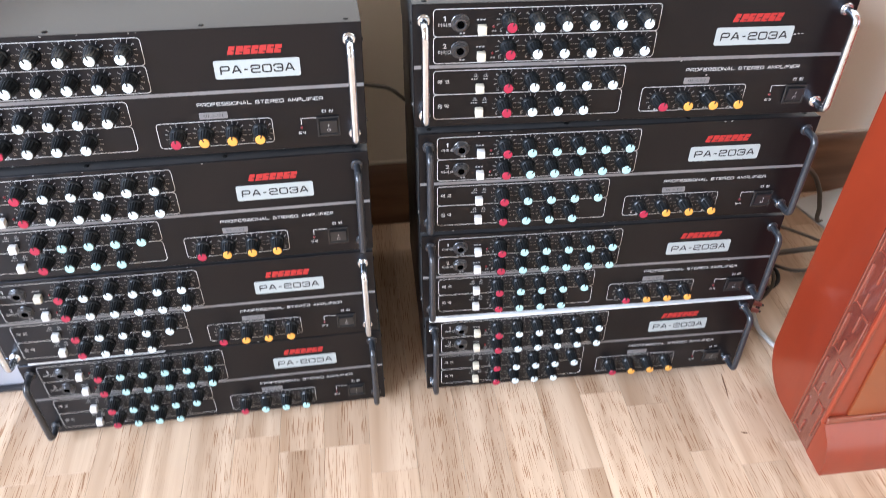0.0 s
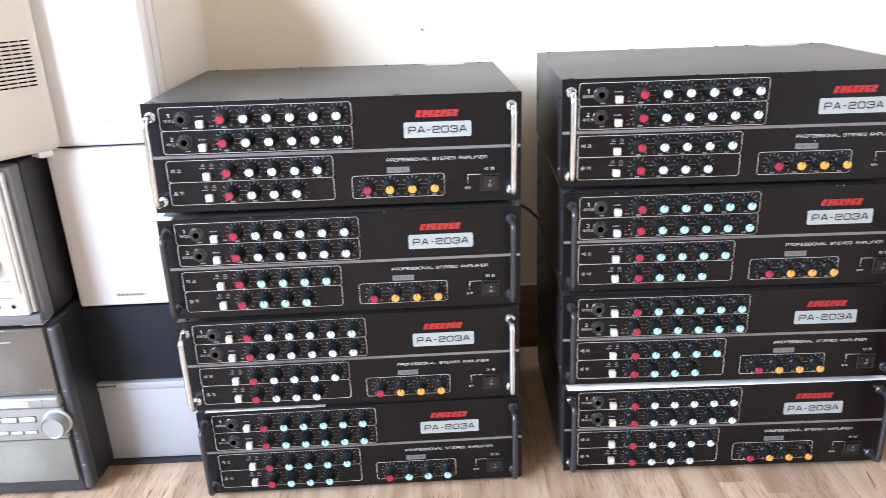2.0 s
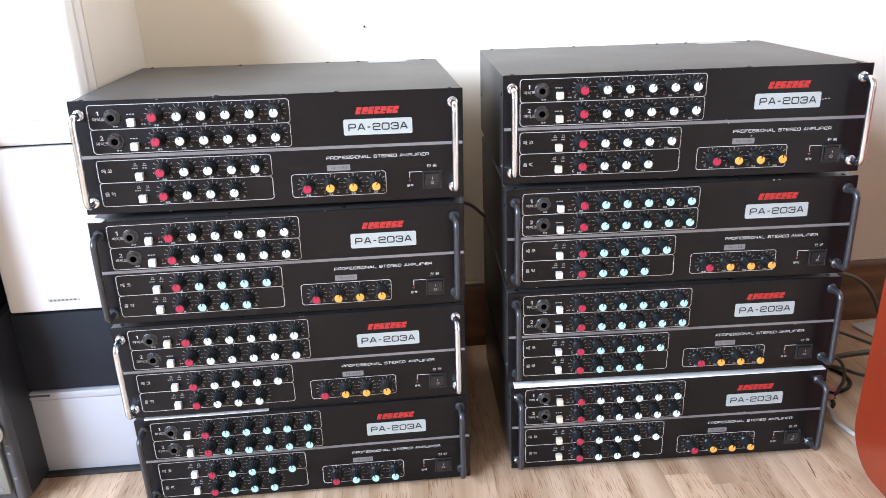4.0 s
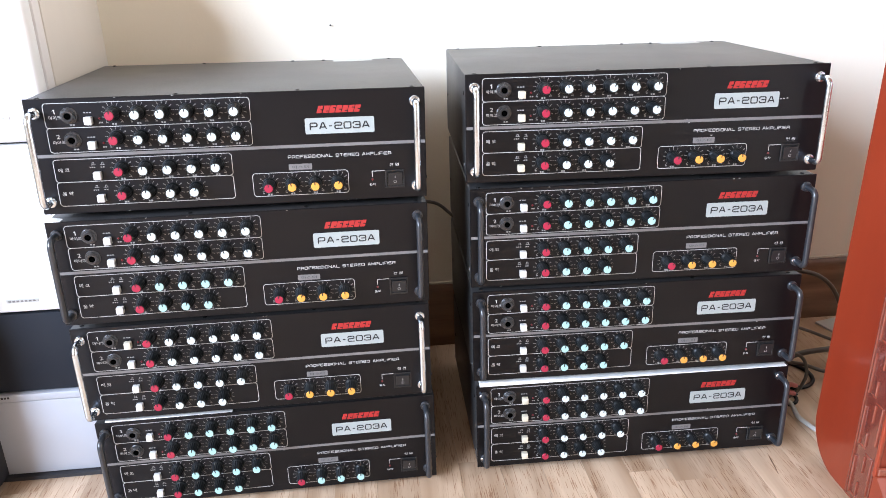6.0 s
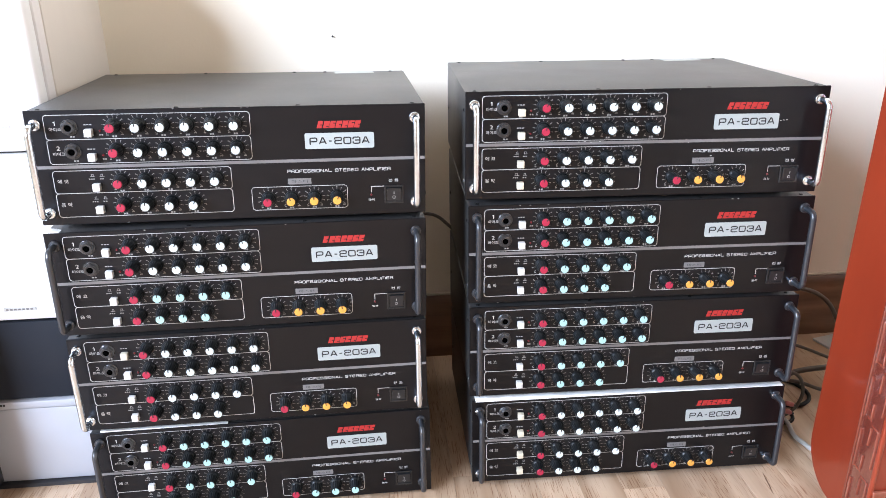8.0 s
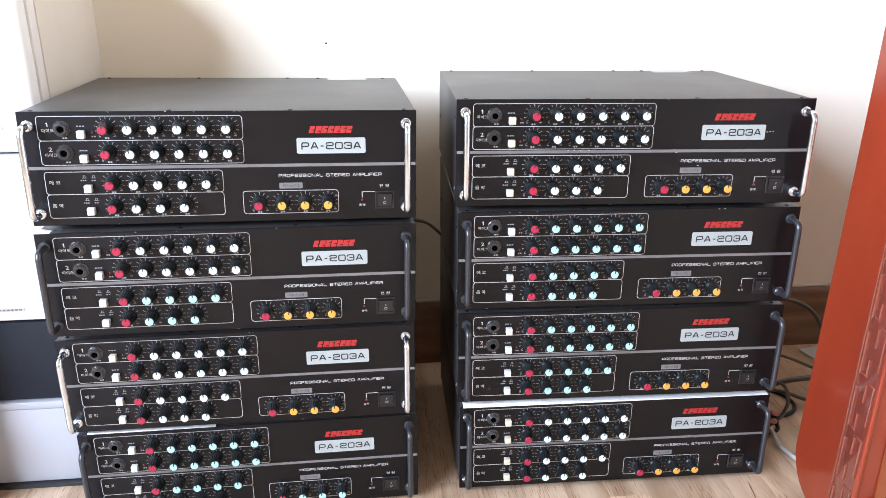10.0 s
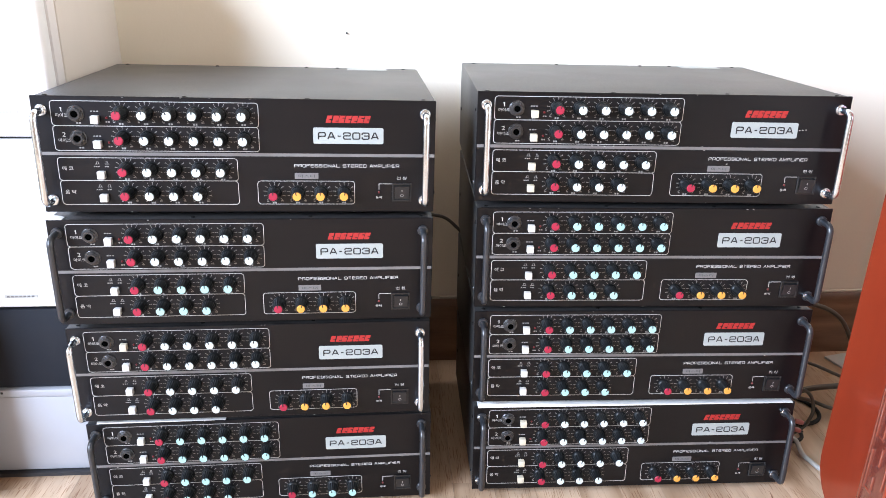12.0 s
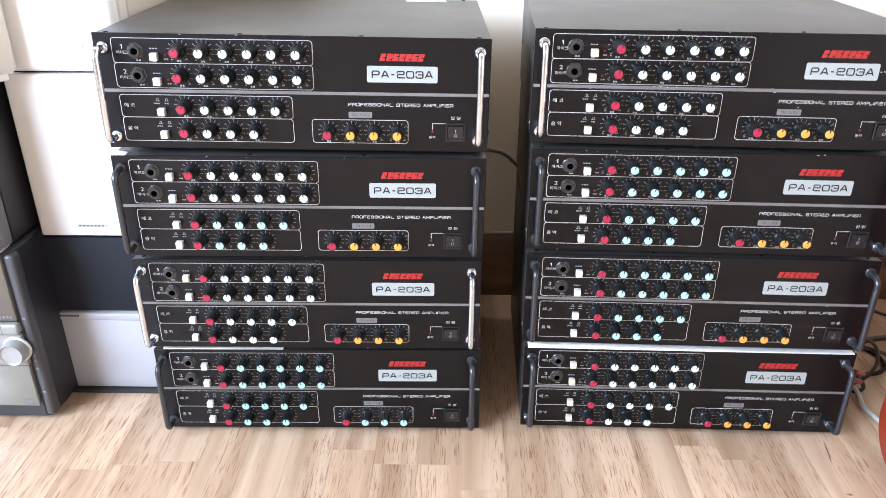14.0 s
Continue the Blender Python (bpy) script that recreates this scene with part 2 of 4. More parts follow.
def box(bm, x0, y0, z0, x1, y1, z1, bevel=0.0, seg=2):
    r = bmesh.ops.create_cube(bm, size=1.0)
    vs = r["verts"]
    for v in vs:
        v.co = Vector((x0 + (v.co.x + 0.5) * (x1 - x0), y0 + (v.co.y + 0.5) * (y1 - y0), z0 + (v.co.z + 0.5) * (z1 - z0)))
    if bevel:
        es = list({e for v in vs for e in v.link_edges})
        bmesh.ops.bevel(bm, geom=es, offset=bevel, segments=seg, profile=0.5, affect="EDGES")
    return bm


def box_mesh(x0, y0, z0, x1, y1, z1, bevel=0.0, seg=2):
    return box(bmesh.new(), x0, y0, z0, x1, y1, z1, bevel, seg)


def slab(bm, pts, y0, y1):
    """A flat prism over a polygon in x and z, between two depths."""
    a = [bm.verts.new((x, y0, z)) for x, z in pts]
    b = [bm.verts.new((x, y1, z)) for x, z in pts]
    n = len(pts)
    bm.faces.new(a)
    bm.faces.new(b[::-1])
    for i in range(n):
        bm.faces.new((a[i], b[i], b[(i + 1) % n], a[(i + 1) % n]))
    return bm


def rounded(x0, z0, x1, z1, r, n=5):
    pts = []
    for cx, cz, a0 in ((x1 - r, z1 - r, 0), (x0 + r, z1 - r, 90), (x0 + r, z0 + r, 180), (x1 - r, z0 + r, 270)):
        for i in range(n + 1):
            a = radians(a0 + 90 * i / n)
            pts.append((cx + r * math.cos(a), cz + r * math.sin(a)))
    return pts


def outline(bm, pts, w, y0, y1):
    """A closed raised line of width w along a polygon in x and z."""
    n = len(pts)
    inner, outer = [], []
    for i in range(n):
        p, q, s = Vector(pts[i - 1]), Vector(pts[i]), Vector(pts[(i + 1) % n])
        d = ((q - p).normalized() + (s - q).normalized()).normalized()
        nrm = Vector((-d.y, d.x)) * w / 2
        inner.append(q + nrm)
        outer.append(q - nrm)
    for y in (y0,):
        a = [bm.verts.new((v.x, y, v.y)) for v in inner]
        b = [bm.verts.new((v.x, y, v.y)) for v in outer]
        for i in range(n):
            bm.faces.new((a[i], b[i], b[(i + 1) % n], a[(i + 1) % n]))
    return bm


def lathe(bm, profile, n=24, flutes=0, depth=0.0, flat_from=0):
    """Turns (radius, out) pairs about the axis that points to -y; flutes notch the rings in between."""
    rings = []
    for k, (r, o) in enumerate(profile):
        ring = []
        for i in range(n):
            a = 2 * math.pi * i / n
            rr = r
            if flutes and flat_from <= k < len(profile) - 1 and i % max(1, n // flutes) == 0:
                rr = r - depth
            ring.append(bm.verts.new((rr * math.cos(a), -o, rr * math.sin(a))))
        rings.append(ring)
    for p, q in zip(rings, rings[1:]):
        for i in range(n):
            bm.faces.new((p[i], p[(i + 1) % n], q[(i + 1) % n], q[i]))
    bm.faces.new(rings[0])
    bm.faces.new(rings[-1])
    return bm


def tube(name, points, radius, mat, res=3):
    """A round tube along a smooth curve through points."""
    cu = bpy.data.curves.new(name, "CURVE")
    cu.dimensions, cu.bevel_depth, cu.bevel_resolution, cu.resolution_u, cu.use_fill_caps = "3D", radius, res, 8, True
    sp = cu.splines.new("BEZIER")
    sp.bezier_points.add(len(points) - 1)
    for bp, p in zip(sp.bezier_points, points):
        bp.co = p
        bp.handle_left_type = bp.handle_right_type = "AUTO"
    tmp = bpy.data.objects.new(name, cu)
    me = bpy.data.meshes.new_from_object(tmp)
    bpy.data.objects.remove(tmp)
    me.materials.clear()
    me.materials.append(mat)
    me.shade_smooth()
    return new(name, me)


def lettering(body, width, height, mat, bold=0.0):
    """Flat lettering as a mesh in x and z, centred, stretched to a width and a height."""
    cu = bpy.data.curves.new("lettering", "FONT")
    cu.body, cu.size, cu.resolution_u, cu.align_x, cu.offset = body, 1.0, 3, "CENTER", bold
    tmp = bpy.data.objects.new("lettering", cu)
    me = bpy.data.meshes.new_from_object(tmp)
    bpy.data.objects.remove(tmp)
    xs = [v.co.x for v in me.vertices]
    ys = [v.co.y for v in me.vertices]
    if not xs:
        return me
    sx, sy = width / max(1e-6, max(xs) - min(xs)), height / max(1e-6, max(ys) - min(ys))
    cx, cy = (max(xs) + min(xs)) / 2, (max(ys) + min(ys)) / 2
    for v in me.vertices:
        v.co = Vector(((v.co.x - cx) * sx, 0.0, (v.co.y - cy) * sy))
    me.materials.clear()
    me.materials.append(mat)
    return me


# strokes of wide squared capitals in a unit cell; "~" letters keep their corners sharp
LETTERS = {
    "P": ["0,0 0,1 1,1 1,.42 0,.42"], "A": ["~0,0 .42,1 .58,1 1,0", "~.16,.32 .84,.32"], "-": ["~.1,.46 .9,.46"], "2": ["0,.78 0,1 1,1 1,.52 0,.52 0,0 1,0"],
    "0": ["0,.5 0,1 1,1 1,0 0,0 0,.5"], "3": ["0,.78 0,1 1,1 1,0 0,0 0,.22", "~.3,.52 1,.52"], "R": ["0,0 0,1 1,1 1,.42 0,.42", "~.66,.42 1,.2 1,0"],
    "O": ["0,.5 0,1 1,1 1,0 0,0 0,.5"], "F": ["0,0 0,1 1,1", "~0,.5 .86,.5"], "E": ["1,0 0,0 0,1 1,1", "~0,.52 .9,.52"], "S": ["0,.22 0,0 1,0 1,.52 0,.52 0,1 1,1 1,.78"],
    "I": ["~0,0 0,1"], "N": ["~0,0 0,1 1,0 1,1"], "L": ["0,1 0,0 1,0"], "T": ["~0,1 1,1", "~.5,1 .5,0"], "M": ["~0,0 0,1 .5,.25 1,1 1,0"], " ": [],
}


def squared(body, width, height, weight, mat):
    """Wide squared lettering built of strokes with rounded bends, as a flat mesh in x and z, centred."""
    cells = [0.0 if ch == "I" else 0.55 if ch in " -" else 1.0 for ch in body]
    gap = 0.36
    unit = (width - weight) / (sum(cells) + gap * (len(body) - 1))
    tall = height - weight
    bm, at = bmesh.new(), -(width - weight) / 2
    for ch, cell in zip(body, cells):
        for line in LETTERS[ch]:
            pts = [Vector((at + float(x) * unit * (cell or 1.0), (float(y) - 0.5) * tall)) for x, y in (p.split(",") for p in line.strip("~").split())]
            if not line.startswith("~"):
                r, bent = 0.2 * tall, pts[:1]
                for p, q, w in zip(pts, pts[1:], pts[2:]):
                    a, b = (p - q).normalized(), (w - q).normalized()
                    bent += [q + a * r, q + (a + b) * r * 0.29, q + b * r]
                pts = bent + pts[-1:]
            sides = []
            for i, q in enumerate(pts):
                d0 = (q - pts[i - 1]).normalized() if i else (pts[1] - q).normalized()
                d1 = (pts[i + 1] - q).normalized() if i + 1 < len(pts) else d0
                d = (d0 + d1).normalized()
                n = Vector((-d.y, d.x)) * (weight / 2 / max(0.45, d.dot(d0)))
                e = q - d0 * weight / 2 * (i == 0 and "~" not in line) + d0 * weight / 2 * (i == len(pts) - 1 and "~" not in line)
                sides.append((bm.verts.new((e.x + n.x, 0.0, e.y + n.y)), bm.verts.new((e.x - n.x, 0.0, e.y - n.y))))
            for (a, b), (c, e) in zip(sides, sides[1:]):
                bm.faces.new((a, b, e, c))
        at += (cell + gap) * unit
    return finish(bm, "lettering", mat, 0)


# ---- the room ----
BACK, LEFT, RIGHT, FRONT, HIGH = 0.452, -2.3, 1.9, -3.7, 3.5
THICK = 0.12


def wall(name, x0, y0, x1, y1, openings=(), along="x", label="", high=HIGH, mat=None):
    """A wall with rectangular openings (from, to, sill, head) along its length."""
    bm = bmesh.new()
    a0, a1 = (x0, x1) if along == "x" else (y0, y1)
    cuts = sorted(openings)
    spans, at = [], a0
    for o0, o1, s, h in cuts:
        spans += [(at, o0, 0, high), (o0, o1, 0, s), (o0, o1, h, high)]
        at = o1
    spans.append((at, a1, 0, high))
    for s0, s1, z0, z1 in spans:
        if along == "x":
            box(bm, s0, y0, z0, s1, y1, z1)
        else:
            box(bm, x0, s0, z0, x1, s1, z1)
    ob = new(name, finish(bm, name, mat or M_WALL, 0))
    return tagged(ob, label or "plain unseen wall closing the room", "wall", kind="structure")


wall("wall_north", LEFT - THICK, BACK, RIGHT + THICK, BACK + THICK, label="cream papered wall behind the stacked equipment")
wall("wall_west", LEFT - THICK, FRONT, LEFT, BACK, [(-3.35, -0.75, 1.0, 2.6)], "y")
# unseen; cream and close so that it bounces light on to the right
wall("wall_east", RIGHT, FRONT, RIGHT + THICK, BACK, (), "y")
# unseen, and dark so that little fill reaches the stacks from the front
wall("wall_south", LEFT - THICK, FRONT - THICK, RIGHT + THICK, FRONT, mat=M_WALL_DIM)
ceiling = tagged(new("ceiling", finish(box_mesh(LEFT - THICK, FRONT - THICK, HIGH, RIGHT + THICK, BACK + THICK, HIGH + 0.1), "ceiling", M_CEIL, 0)), "plain unseen ceiling, dark to cut bounced light", "ceiling", kind="structure")
floor = tagged(new("floor", finish(box_mesh(LEFT - THICK, FRONT - THICK, -0.1, RIGHT + THICK, BACK + THICK, -0.0035), "floor", M_JOINT, 0)), "light oak laminate floor of short strips", "floor", kind="structure")
bm = bmesh.new()
slab(bm, [(0, 0), (0.012, 0), (0.012, 0.118), (0.009, 0.128), (0.004, 0.133), (0, 0.133)], 0, 1)
for v in bm.verts:
    x, y, z = v.co
    v.co = Vector((LEFT + y * (RIGHT - LEFT), BACK - x, z))
tagged(new("baseboard", finish(bm, "baseboard", M_SKIRT)), "brown wooden baseboard along the cream wall", "baseboard", kind="structure")

bm = box_mesh(LEFT, BACK - 0.004, 0.1335, RIGHT, BACK + 0.001, 0.1385, 0.001, 1)
tagged(new("trim", finish(bm, "trim", M_TRIM)), "narrow cream edging strip above the baseboard", "trim", kind="structure")


def window(name, m, w, h, label):
    """A two-light window: frame, middle post and panes, in its own x and z."""
    ob = thing(name, m, label, "window", kind="structure")
    bm = bmesh.new()
    for x0, z0, x1, z1 in ((-w / 2, -h / 2, -w / 2 + 0.05, h / 2), (w / 2 - 0.05, -h / 2, w / 2, h / 2), (-0.03, -h / 2 + 0.05, 0.03, h / 2 - 0.05),
                           (-w / 2 + 0.05, -h / 2, w / 2 - 0.05, -h / 2 + 0.05), (-w / 2 + 0.05, h / 2 - 0.05, w / 2 - 0.05, h / 2)):
        box(bm, x0, -0.03, z0, x1, 0.03, z1)
    part("window_frame", bm, M_ST_WHITE, ob)
    return ob


window("window_1", pose(LEFT - 0.06, -2.05, 1.80, 0, 0, 90), 2.6, 1.6, "white framed window letting in daylight")


# ---- amplifiers ----
MM = 0.001
AMP_W, AMP_H, AMP_D = 0.482, 0.1436, 0.350
PITCH = 28.87
KNOB_U = [102 + PITCH * i for i in range(6)]
KNOB_ROWS = [(123.8, 6), (93.8, 6), (55.2, 5), (25.2, 4)]
MIX_U = [279.6 + 29.1 * i for i in range(4)]
MIX_V = 25.4


def uv(u, v):
    """Panel millimetres (from its lower left corner) to the amplifier's own metres."""
    return (u * MM - AMP_W / 2, v * MM)


def knob_mesh():
    bm = bmesh.new()
    lathe(bm, [(0.0092, 0.0), (0.0092, 0.0016), (0.0088, 0.0028), (0.0081, 0.0040), (0.0070, 0.0176), (0.0062, 0.0192)], 32, 16, 0.0006, 3)
    return finish(bm, "knob", M_KNOB)


def cap_mesh(mat):
    bm = bmesh.new()
    lathe(bm, [(0.0053, 0.0190), (0.0053, 0.0200), (0.0049, 0.0206), (0.0012, 0.0207)], 24)
    return finish(bm, "cap", mat)


def pointer_mesh():
    return finish(box_mesh(-0.0006, -0.02105, 0.0020, 0.0006, -0.0185, 0.0062), "pointer", M_INK, 0)


def ticks(bm, u, v, y):
    for i in range(11):
        a = radians(-135 + 27 * i)
        d = Vector((math.sin(a), math.cos(a)))
        s = Vector((d.y, -d.x))
        x, z = uv(u, v)
        c = Vector((x, z))
        r0, r1, w = 0.0102, 0.0122, 0.00030
        q = [c + d * r0 + s * w, c + d * r1 + s * w, c + d * r1 - s * w, c + d * r0 - s * w]
        bm.faces.new([bm.verts.new((p.x, y, p.y)) for p in q])
        e, n = c + d * 0.0132, 0.00062 if i % 2 else 0.00048
        bm.faces.new([bm.verts.new((e.x + a0 * n * 0.9, y, e.y + a1 * n)) for a0, a1 in ((-1, -1), (1, -1), (1, 1), (-1, 1))])



def bar(bm, u0, v0, u1, v1, y, slant=0.0):
    (x0, z0), (x1, z1) = uv(u0, v0), uv(u1, v1)
    s = slant * MM
    bm.faces.new([bm.verts.new(p) for p in ((x0, y, z0), (x1, y, z0), (x1 + s, y, z1), (x0 + s, y, z1))])


def tiny_words(bm, u, v, w, h, y, n):
    """A small unreadable caption: n little bars."""
    step = w / n
    for i in range(n):
        bar(bm, u - w / 2 + i * step, v - h / 2, u - w / 2 + (i + 0.72) * step, v + h / 2, y)


def build_shared():
    s = {}
    # case: folded steel cover with rounded long edges
    bm = box_mesh(-0.2412, 0.0032, 0.006, 0.2412, AMP_D, AMP_H - 0.0012, 0.0018, 2)
    s["case"] = finish(bm, "case", M_CASE)
    bm = box_mesh(-AMP_W / 2, -0.0, 0.0, AMP_W / 2, 0.003, AMP_H, 0.0007, 1)
    s["panel"] = finish(bm, "front_panel", M_PANEL)
    y = -0.0003
    bm = bmesh.new()
    for k, (u0, v0, u1, v1) in enumerate(((22, 108.0, 264, 137.8), (22, 77.8, 263.4, 107.9), (22, 40.5, 235.6, 69.0), (22, 10.0, 235.2, 40.4), (259, 10.4, 380.2, 40.6))):
        (x0, z0), (x1, z1) = uv(u0, v0), uv(u1, v1)
        outline(bm, rounded(x0, z0, x1, z1, 0.0040), 0.00075, y - 0.00005 * (k % 2), y)
    bar(bm, 410.8, 29.5, 411.7, 37.6, y)
    bar(bm, 410.8, 36.8, 427.6, 37.6, y)
    s["frames"] = finish(bm, "printed_frame", M_PRINT, 0)
    bm = bmesh.new()
    ticks(bm, 241, 0, y)
    tiny_words(bm, 241, -13.0, 6.0, 2.2, y, 2)
    tiny_words(bm, 232.6, -11.2, 2.6, 1.3, y, 2)
    tiny_words(bm, 250.0, -10.8, 3.6, 1.3, y, 3)
    s["ticks"] = finish(bm, "printed_scale", M_TICK, 0)
    bm = bmesh.new()
    for v in (117.5, 87.5):
        tiny_words(bm, 72.5, v + 8.2, 10, 1.4, y, 3)
        tiny_words(bm, 72.5, v - 7.2, 5.5, 1.6, y, 2)
        tiny_words(bm, 86.5, v - 4.5, 5.5, 1.8, y, 2)
        tiny_words(bm, 53, v - 6.2, 6.5, 1.8, y, 2)
    for v in (49.5, 20.5):
        tiny_words(bm, 67.5, v + 8.6, 7.5, 1.4, y, 3)
        tiny_words(bm, 79.5, v + 8.6, 5.5, 1.4, y, 2)
        for u, w in ((68.5, 5.4), (79.5, 5.4)):
            bar(bm, u - w / 2, v + 11.4, u + w / 2, v + 12.0, y)
            bar(bm, u - w / 4, v + 12.0, u - w / 4 + 0.6, v + 14.2, y)
            bar(bm, u + w / 4 - 0.6, v + 12.0, u + w / 4, v + 14.2, y)
            bar(bm, u - w / 4, v + 14.2, u + w / 4, v + 14.8, y)
    s["captions"] = finish(bm, "printed_caption", M_TICK, 0)
    bm = bmesh.new()
    bar(bm, 1.0, 72.0, 481.2, 76.0, -0.00025)
    s["stripe"] = finish(bm, "stripe", M_STRIPE, 0)
    bm = bmesh.new()
    for i, w in enumerate((6.2, 7.0, 6.8, 6.8, 6.8, 7.0, 6.8)):
        u = 345.5 + 7.75 * i
        cut = (118.4, 116.6, 120.4)[i % 3]
        bar(bm, u - 0.4, 114.9, u + w - 0.4, cut, y, (cut - 114.9) * 0.25)
        bar(bm, u + (cut - 114.1) * 0.25, cut + 1.1, u + w + (cut - 114.1) * 0.25, 123.9, y, (122.8 - cut) * 0.25)
        bar(bm, u + (cut - 114.9) * 0.25 - 0.4, cut, u + 3.6 + (cut - 114.9) * 0.25, cut + 1.1, y, 0.28)
    s["logo"] = finish(bm, "logo_bar", M_RED, 0)
    (x0, z0), (x1, z1) = uv(329.7, 88.7), uv(416.7, 108.9)
    bm = slab(bmesh.new(), rounded(x0, z0, x1, z1, 0.0022), -0.0009, 0.0002)
    s["plate"] = finish(bm, "label_plate", M_PLATE)
    s["plate_text"] = squared("PA-203A", 0.0755, 0.0094, 0.00155, M_INK)
    s["title"] = squared("PROFESSIONAL STEREO AMPLIFIER", 0.1317, 0.0042, 0.00068, M_PRINT)
    (x0, z0), (x1, z1) = uv(305.4, 43.4), uv(334.8, 51.0)
    s["tag"] = finish(slab(bmesh.new(), rounded(x0, z0, x1, z1, 0.0008, 2), -0.0006, 0.0002), "label_plate", M_STRIPE)
    for key, body, w, h in (("mic", "마이크", 0.0142, 0.0044), ("echo", "에 코", 0.0130, 0.0052), ("music", "음 악", 0.0130, 0.0052), ("power", "전 원", 0.0125, 0.0040),
                            ("run", "동작", 0.0085, 0.0034), ("master", "마스터", 0.020, 0.0040), ("two", "2", 0.0042, 0.0052),
                            ("bar_i", "I", 0.0009, 0.0032), ("ring_o", "O", 0.0042, 0.0042)):
        s[key] = lettering(body, w, h, M_TAG_INK if key == "master" else M_PRINT, 0.008 if key in ("mic", "echo", "music", "power", "run", "two") else 0.0)
    bm = bmesh.new()
    bm.faces.new([bm.verts.new((x, 0.0, z)) for x, z in ((-0.0003, -0.0026), (0.0008, -0.0026), (0.0008, 0.0026), (-0.0002, 0.0026), (-0.0015, 0.0018), (-0.0015, 0.0009), (-0.0003, 0.0015))])
    s["one"] = finish(bm, "lettering", M_PRINT, 0)
    s["knob"], s["pointer"] = knob_mesh(), pointer_mesh()
    for key, mat in (("white", M_CAP_WHITE), ("mint", M_CAP_MINT), ("red", M_CAP_RED), ("amber", M_CAP_AMBER)):
        s["cap_" + key] = cap_mesh(mat)
    bm = lathe(bmesh.new(), [(0.0099, 0.0), (0.0099, 0.0010), (0.0092, 0.0016)], 32)
    lathe(bm, [(0.0089, 0.0012), (0.0089, 0.0034), (0.0082, 0.0042)], 6)
    lathe(bm, [(0.0068, 0.0028), (0.0068, 0.0054), (0.0062, 0.0062), (0.0048, 0.0062), (0.0040, 0.0050)], 24)
    s["jack"] = finish(bm, "jack", M_JACK)
    s["jack_hole"] = finish(lathe(bmesh.new(), [(0.0038, 0.0045), (0.0038, 0.0058)], 20), "jack_hole", M_HOLE)
    for key, mat in (("button", M_BUTTON), ("button_old", M_BUTTON_OLD)):
        s[key] = finish(box_mesh(-0.0045, -0.0085, -0.0046, 0.0045, 0.0, 0.0046, 0.0008), "push_button", mat)
    s["led"] = finish(lathe(bmesh.new(), [(0.0014, 0.0), (0.0014, 0.0012), (0.0007, 0.0019)], 12), "indicator_light", M_LED)
    bm = bmesh.new()
    for x0, z0, x1, z1 in ((-0.0125, -0.012, -0.0102, 0.012), (0.0102, -0.012, 0.0125, 0.012), (-0.0102, -0.012, 0.0102, -0.0096), (-0.0102, 0.0096, 0.0102, 0.012)):
        box(bm, x0, -0.0022, z0, x1, 0.0, z1, 0.0004, 1)
    box(bm, -0.0102, -0.0004, -0.0096, 0.0102, 0.0, 0.0096)
    s["bezel"] = finish(bm, "rocker_switch", M_BEZEL)
    bm = bmesh.new()
    slab(bm, [(-0.0094, -0.0088), (0.0094, -0.0088), (0.0094, 0.0088), (-0.0094, 0.0088)], -0.001, 0.0)
    for v in bm.verts:
        if v.co.y < -0.0005:
            v.co.y = -0.0052 if v.co.z > 0 else -0.0014
    s["rocker"] = finish(bm, "rocker", M_ROCKER)
    s["screw"] = finish(lathe(bmesh.new(), [(0.0030, 0.0), (0.0030, 0.0008), (0.0018, 0.0016)], 12), "screw", M_SCREW)
    s["bright_screw"] = finish(lathe(bmesh.new(), [(0.0030, 0.0), (0.0030, 0.0010), (0.0016, 0.0022)], 12), "screw", M_CHROME)
    s["foot"] = finish(box_mesh(-0.011, -0.011, 0.0, 0.011, 0.011, 0.014, 0.002), "foot", M_RUBBER)
    return s


S = build_shared()


def handle(parent, u, mat, label, ends=()):
    """A bowed tube handle with round flanges at its two ends."""
    x = uv(u, 0)[0]
    lo, hi, out, r = 0.0160, 0.1265, 0.026, 0.0042
    pts = [(x, 0.0, lo)]
    for z, zd in ((lo, 1), (hi, -1)):
        arc = []
        for i in range(6):
            a = radians(90 * i / 5)
            arc.append((x, -(out - 0.009) - 0.009 * math.sin(a), z + zd * (0.009 - 0.009 * math.cos(a)) - zd * 0.0))
        pts += arc if zd == 1 else arc[::-1]
    pts.append((x, 0.0, hi))
    cu = bpy.data.curves.new("handle", "CURVE")
    cu.dimensions, cu.bevel_depth, cu.bevel_resolution = "3D", r, 4
    sp = cu.splines.new("POLY")
    sp.points.add(len(pts) - 1)
    for p, q in zip(sp.points, pts):
        p.co = (*q, 1)
    tmp = bpy.data.objects.new("handle", cu)
    me = bpy.data.meshes.new_from_object(tmp)
    bpy.data.objects.remove(tmp)
    me.materials.clear()
    me.materials.append(mat)
    me.shade_smooth()
    ob = part("handle", me, mat, parent, label)
    for k, z in enumerate((lo, hi)):
        part("flange", lathe(bmesh.new(), [(0.0070, -0.0002), (0.0070, 0.0022), (0.0062, 0.0034), (0.0048, 0.0038)], 24), mat, ob, m=pose(x, 0, z))
        if k in ends:
            part("bolt", lathe(bmesh.new(), [(0.0024, 0.0), (0.0024, 0.0040), (0.0012, 0.0048)], 12), M_CHROME, ob, m=pose(x - 0.0050, 0, z + 0.002))
    return ob


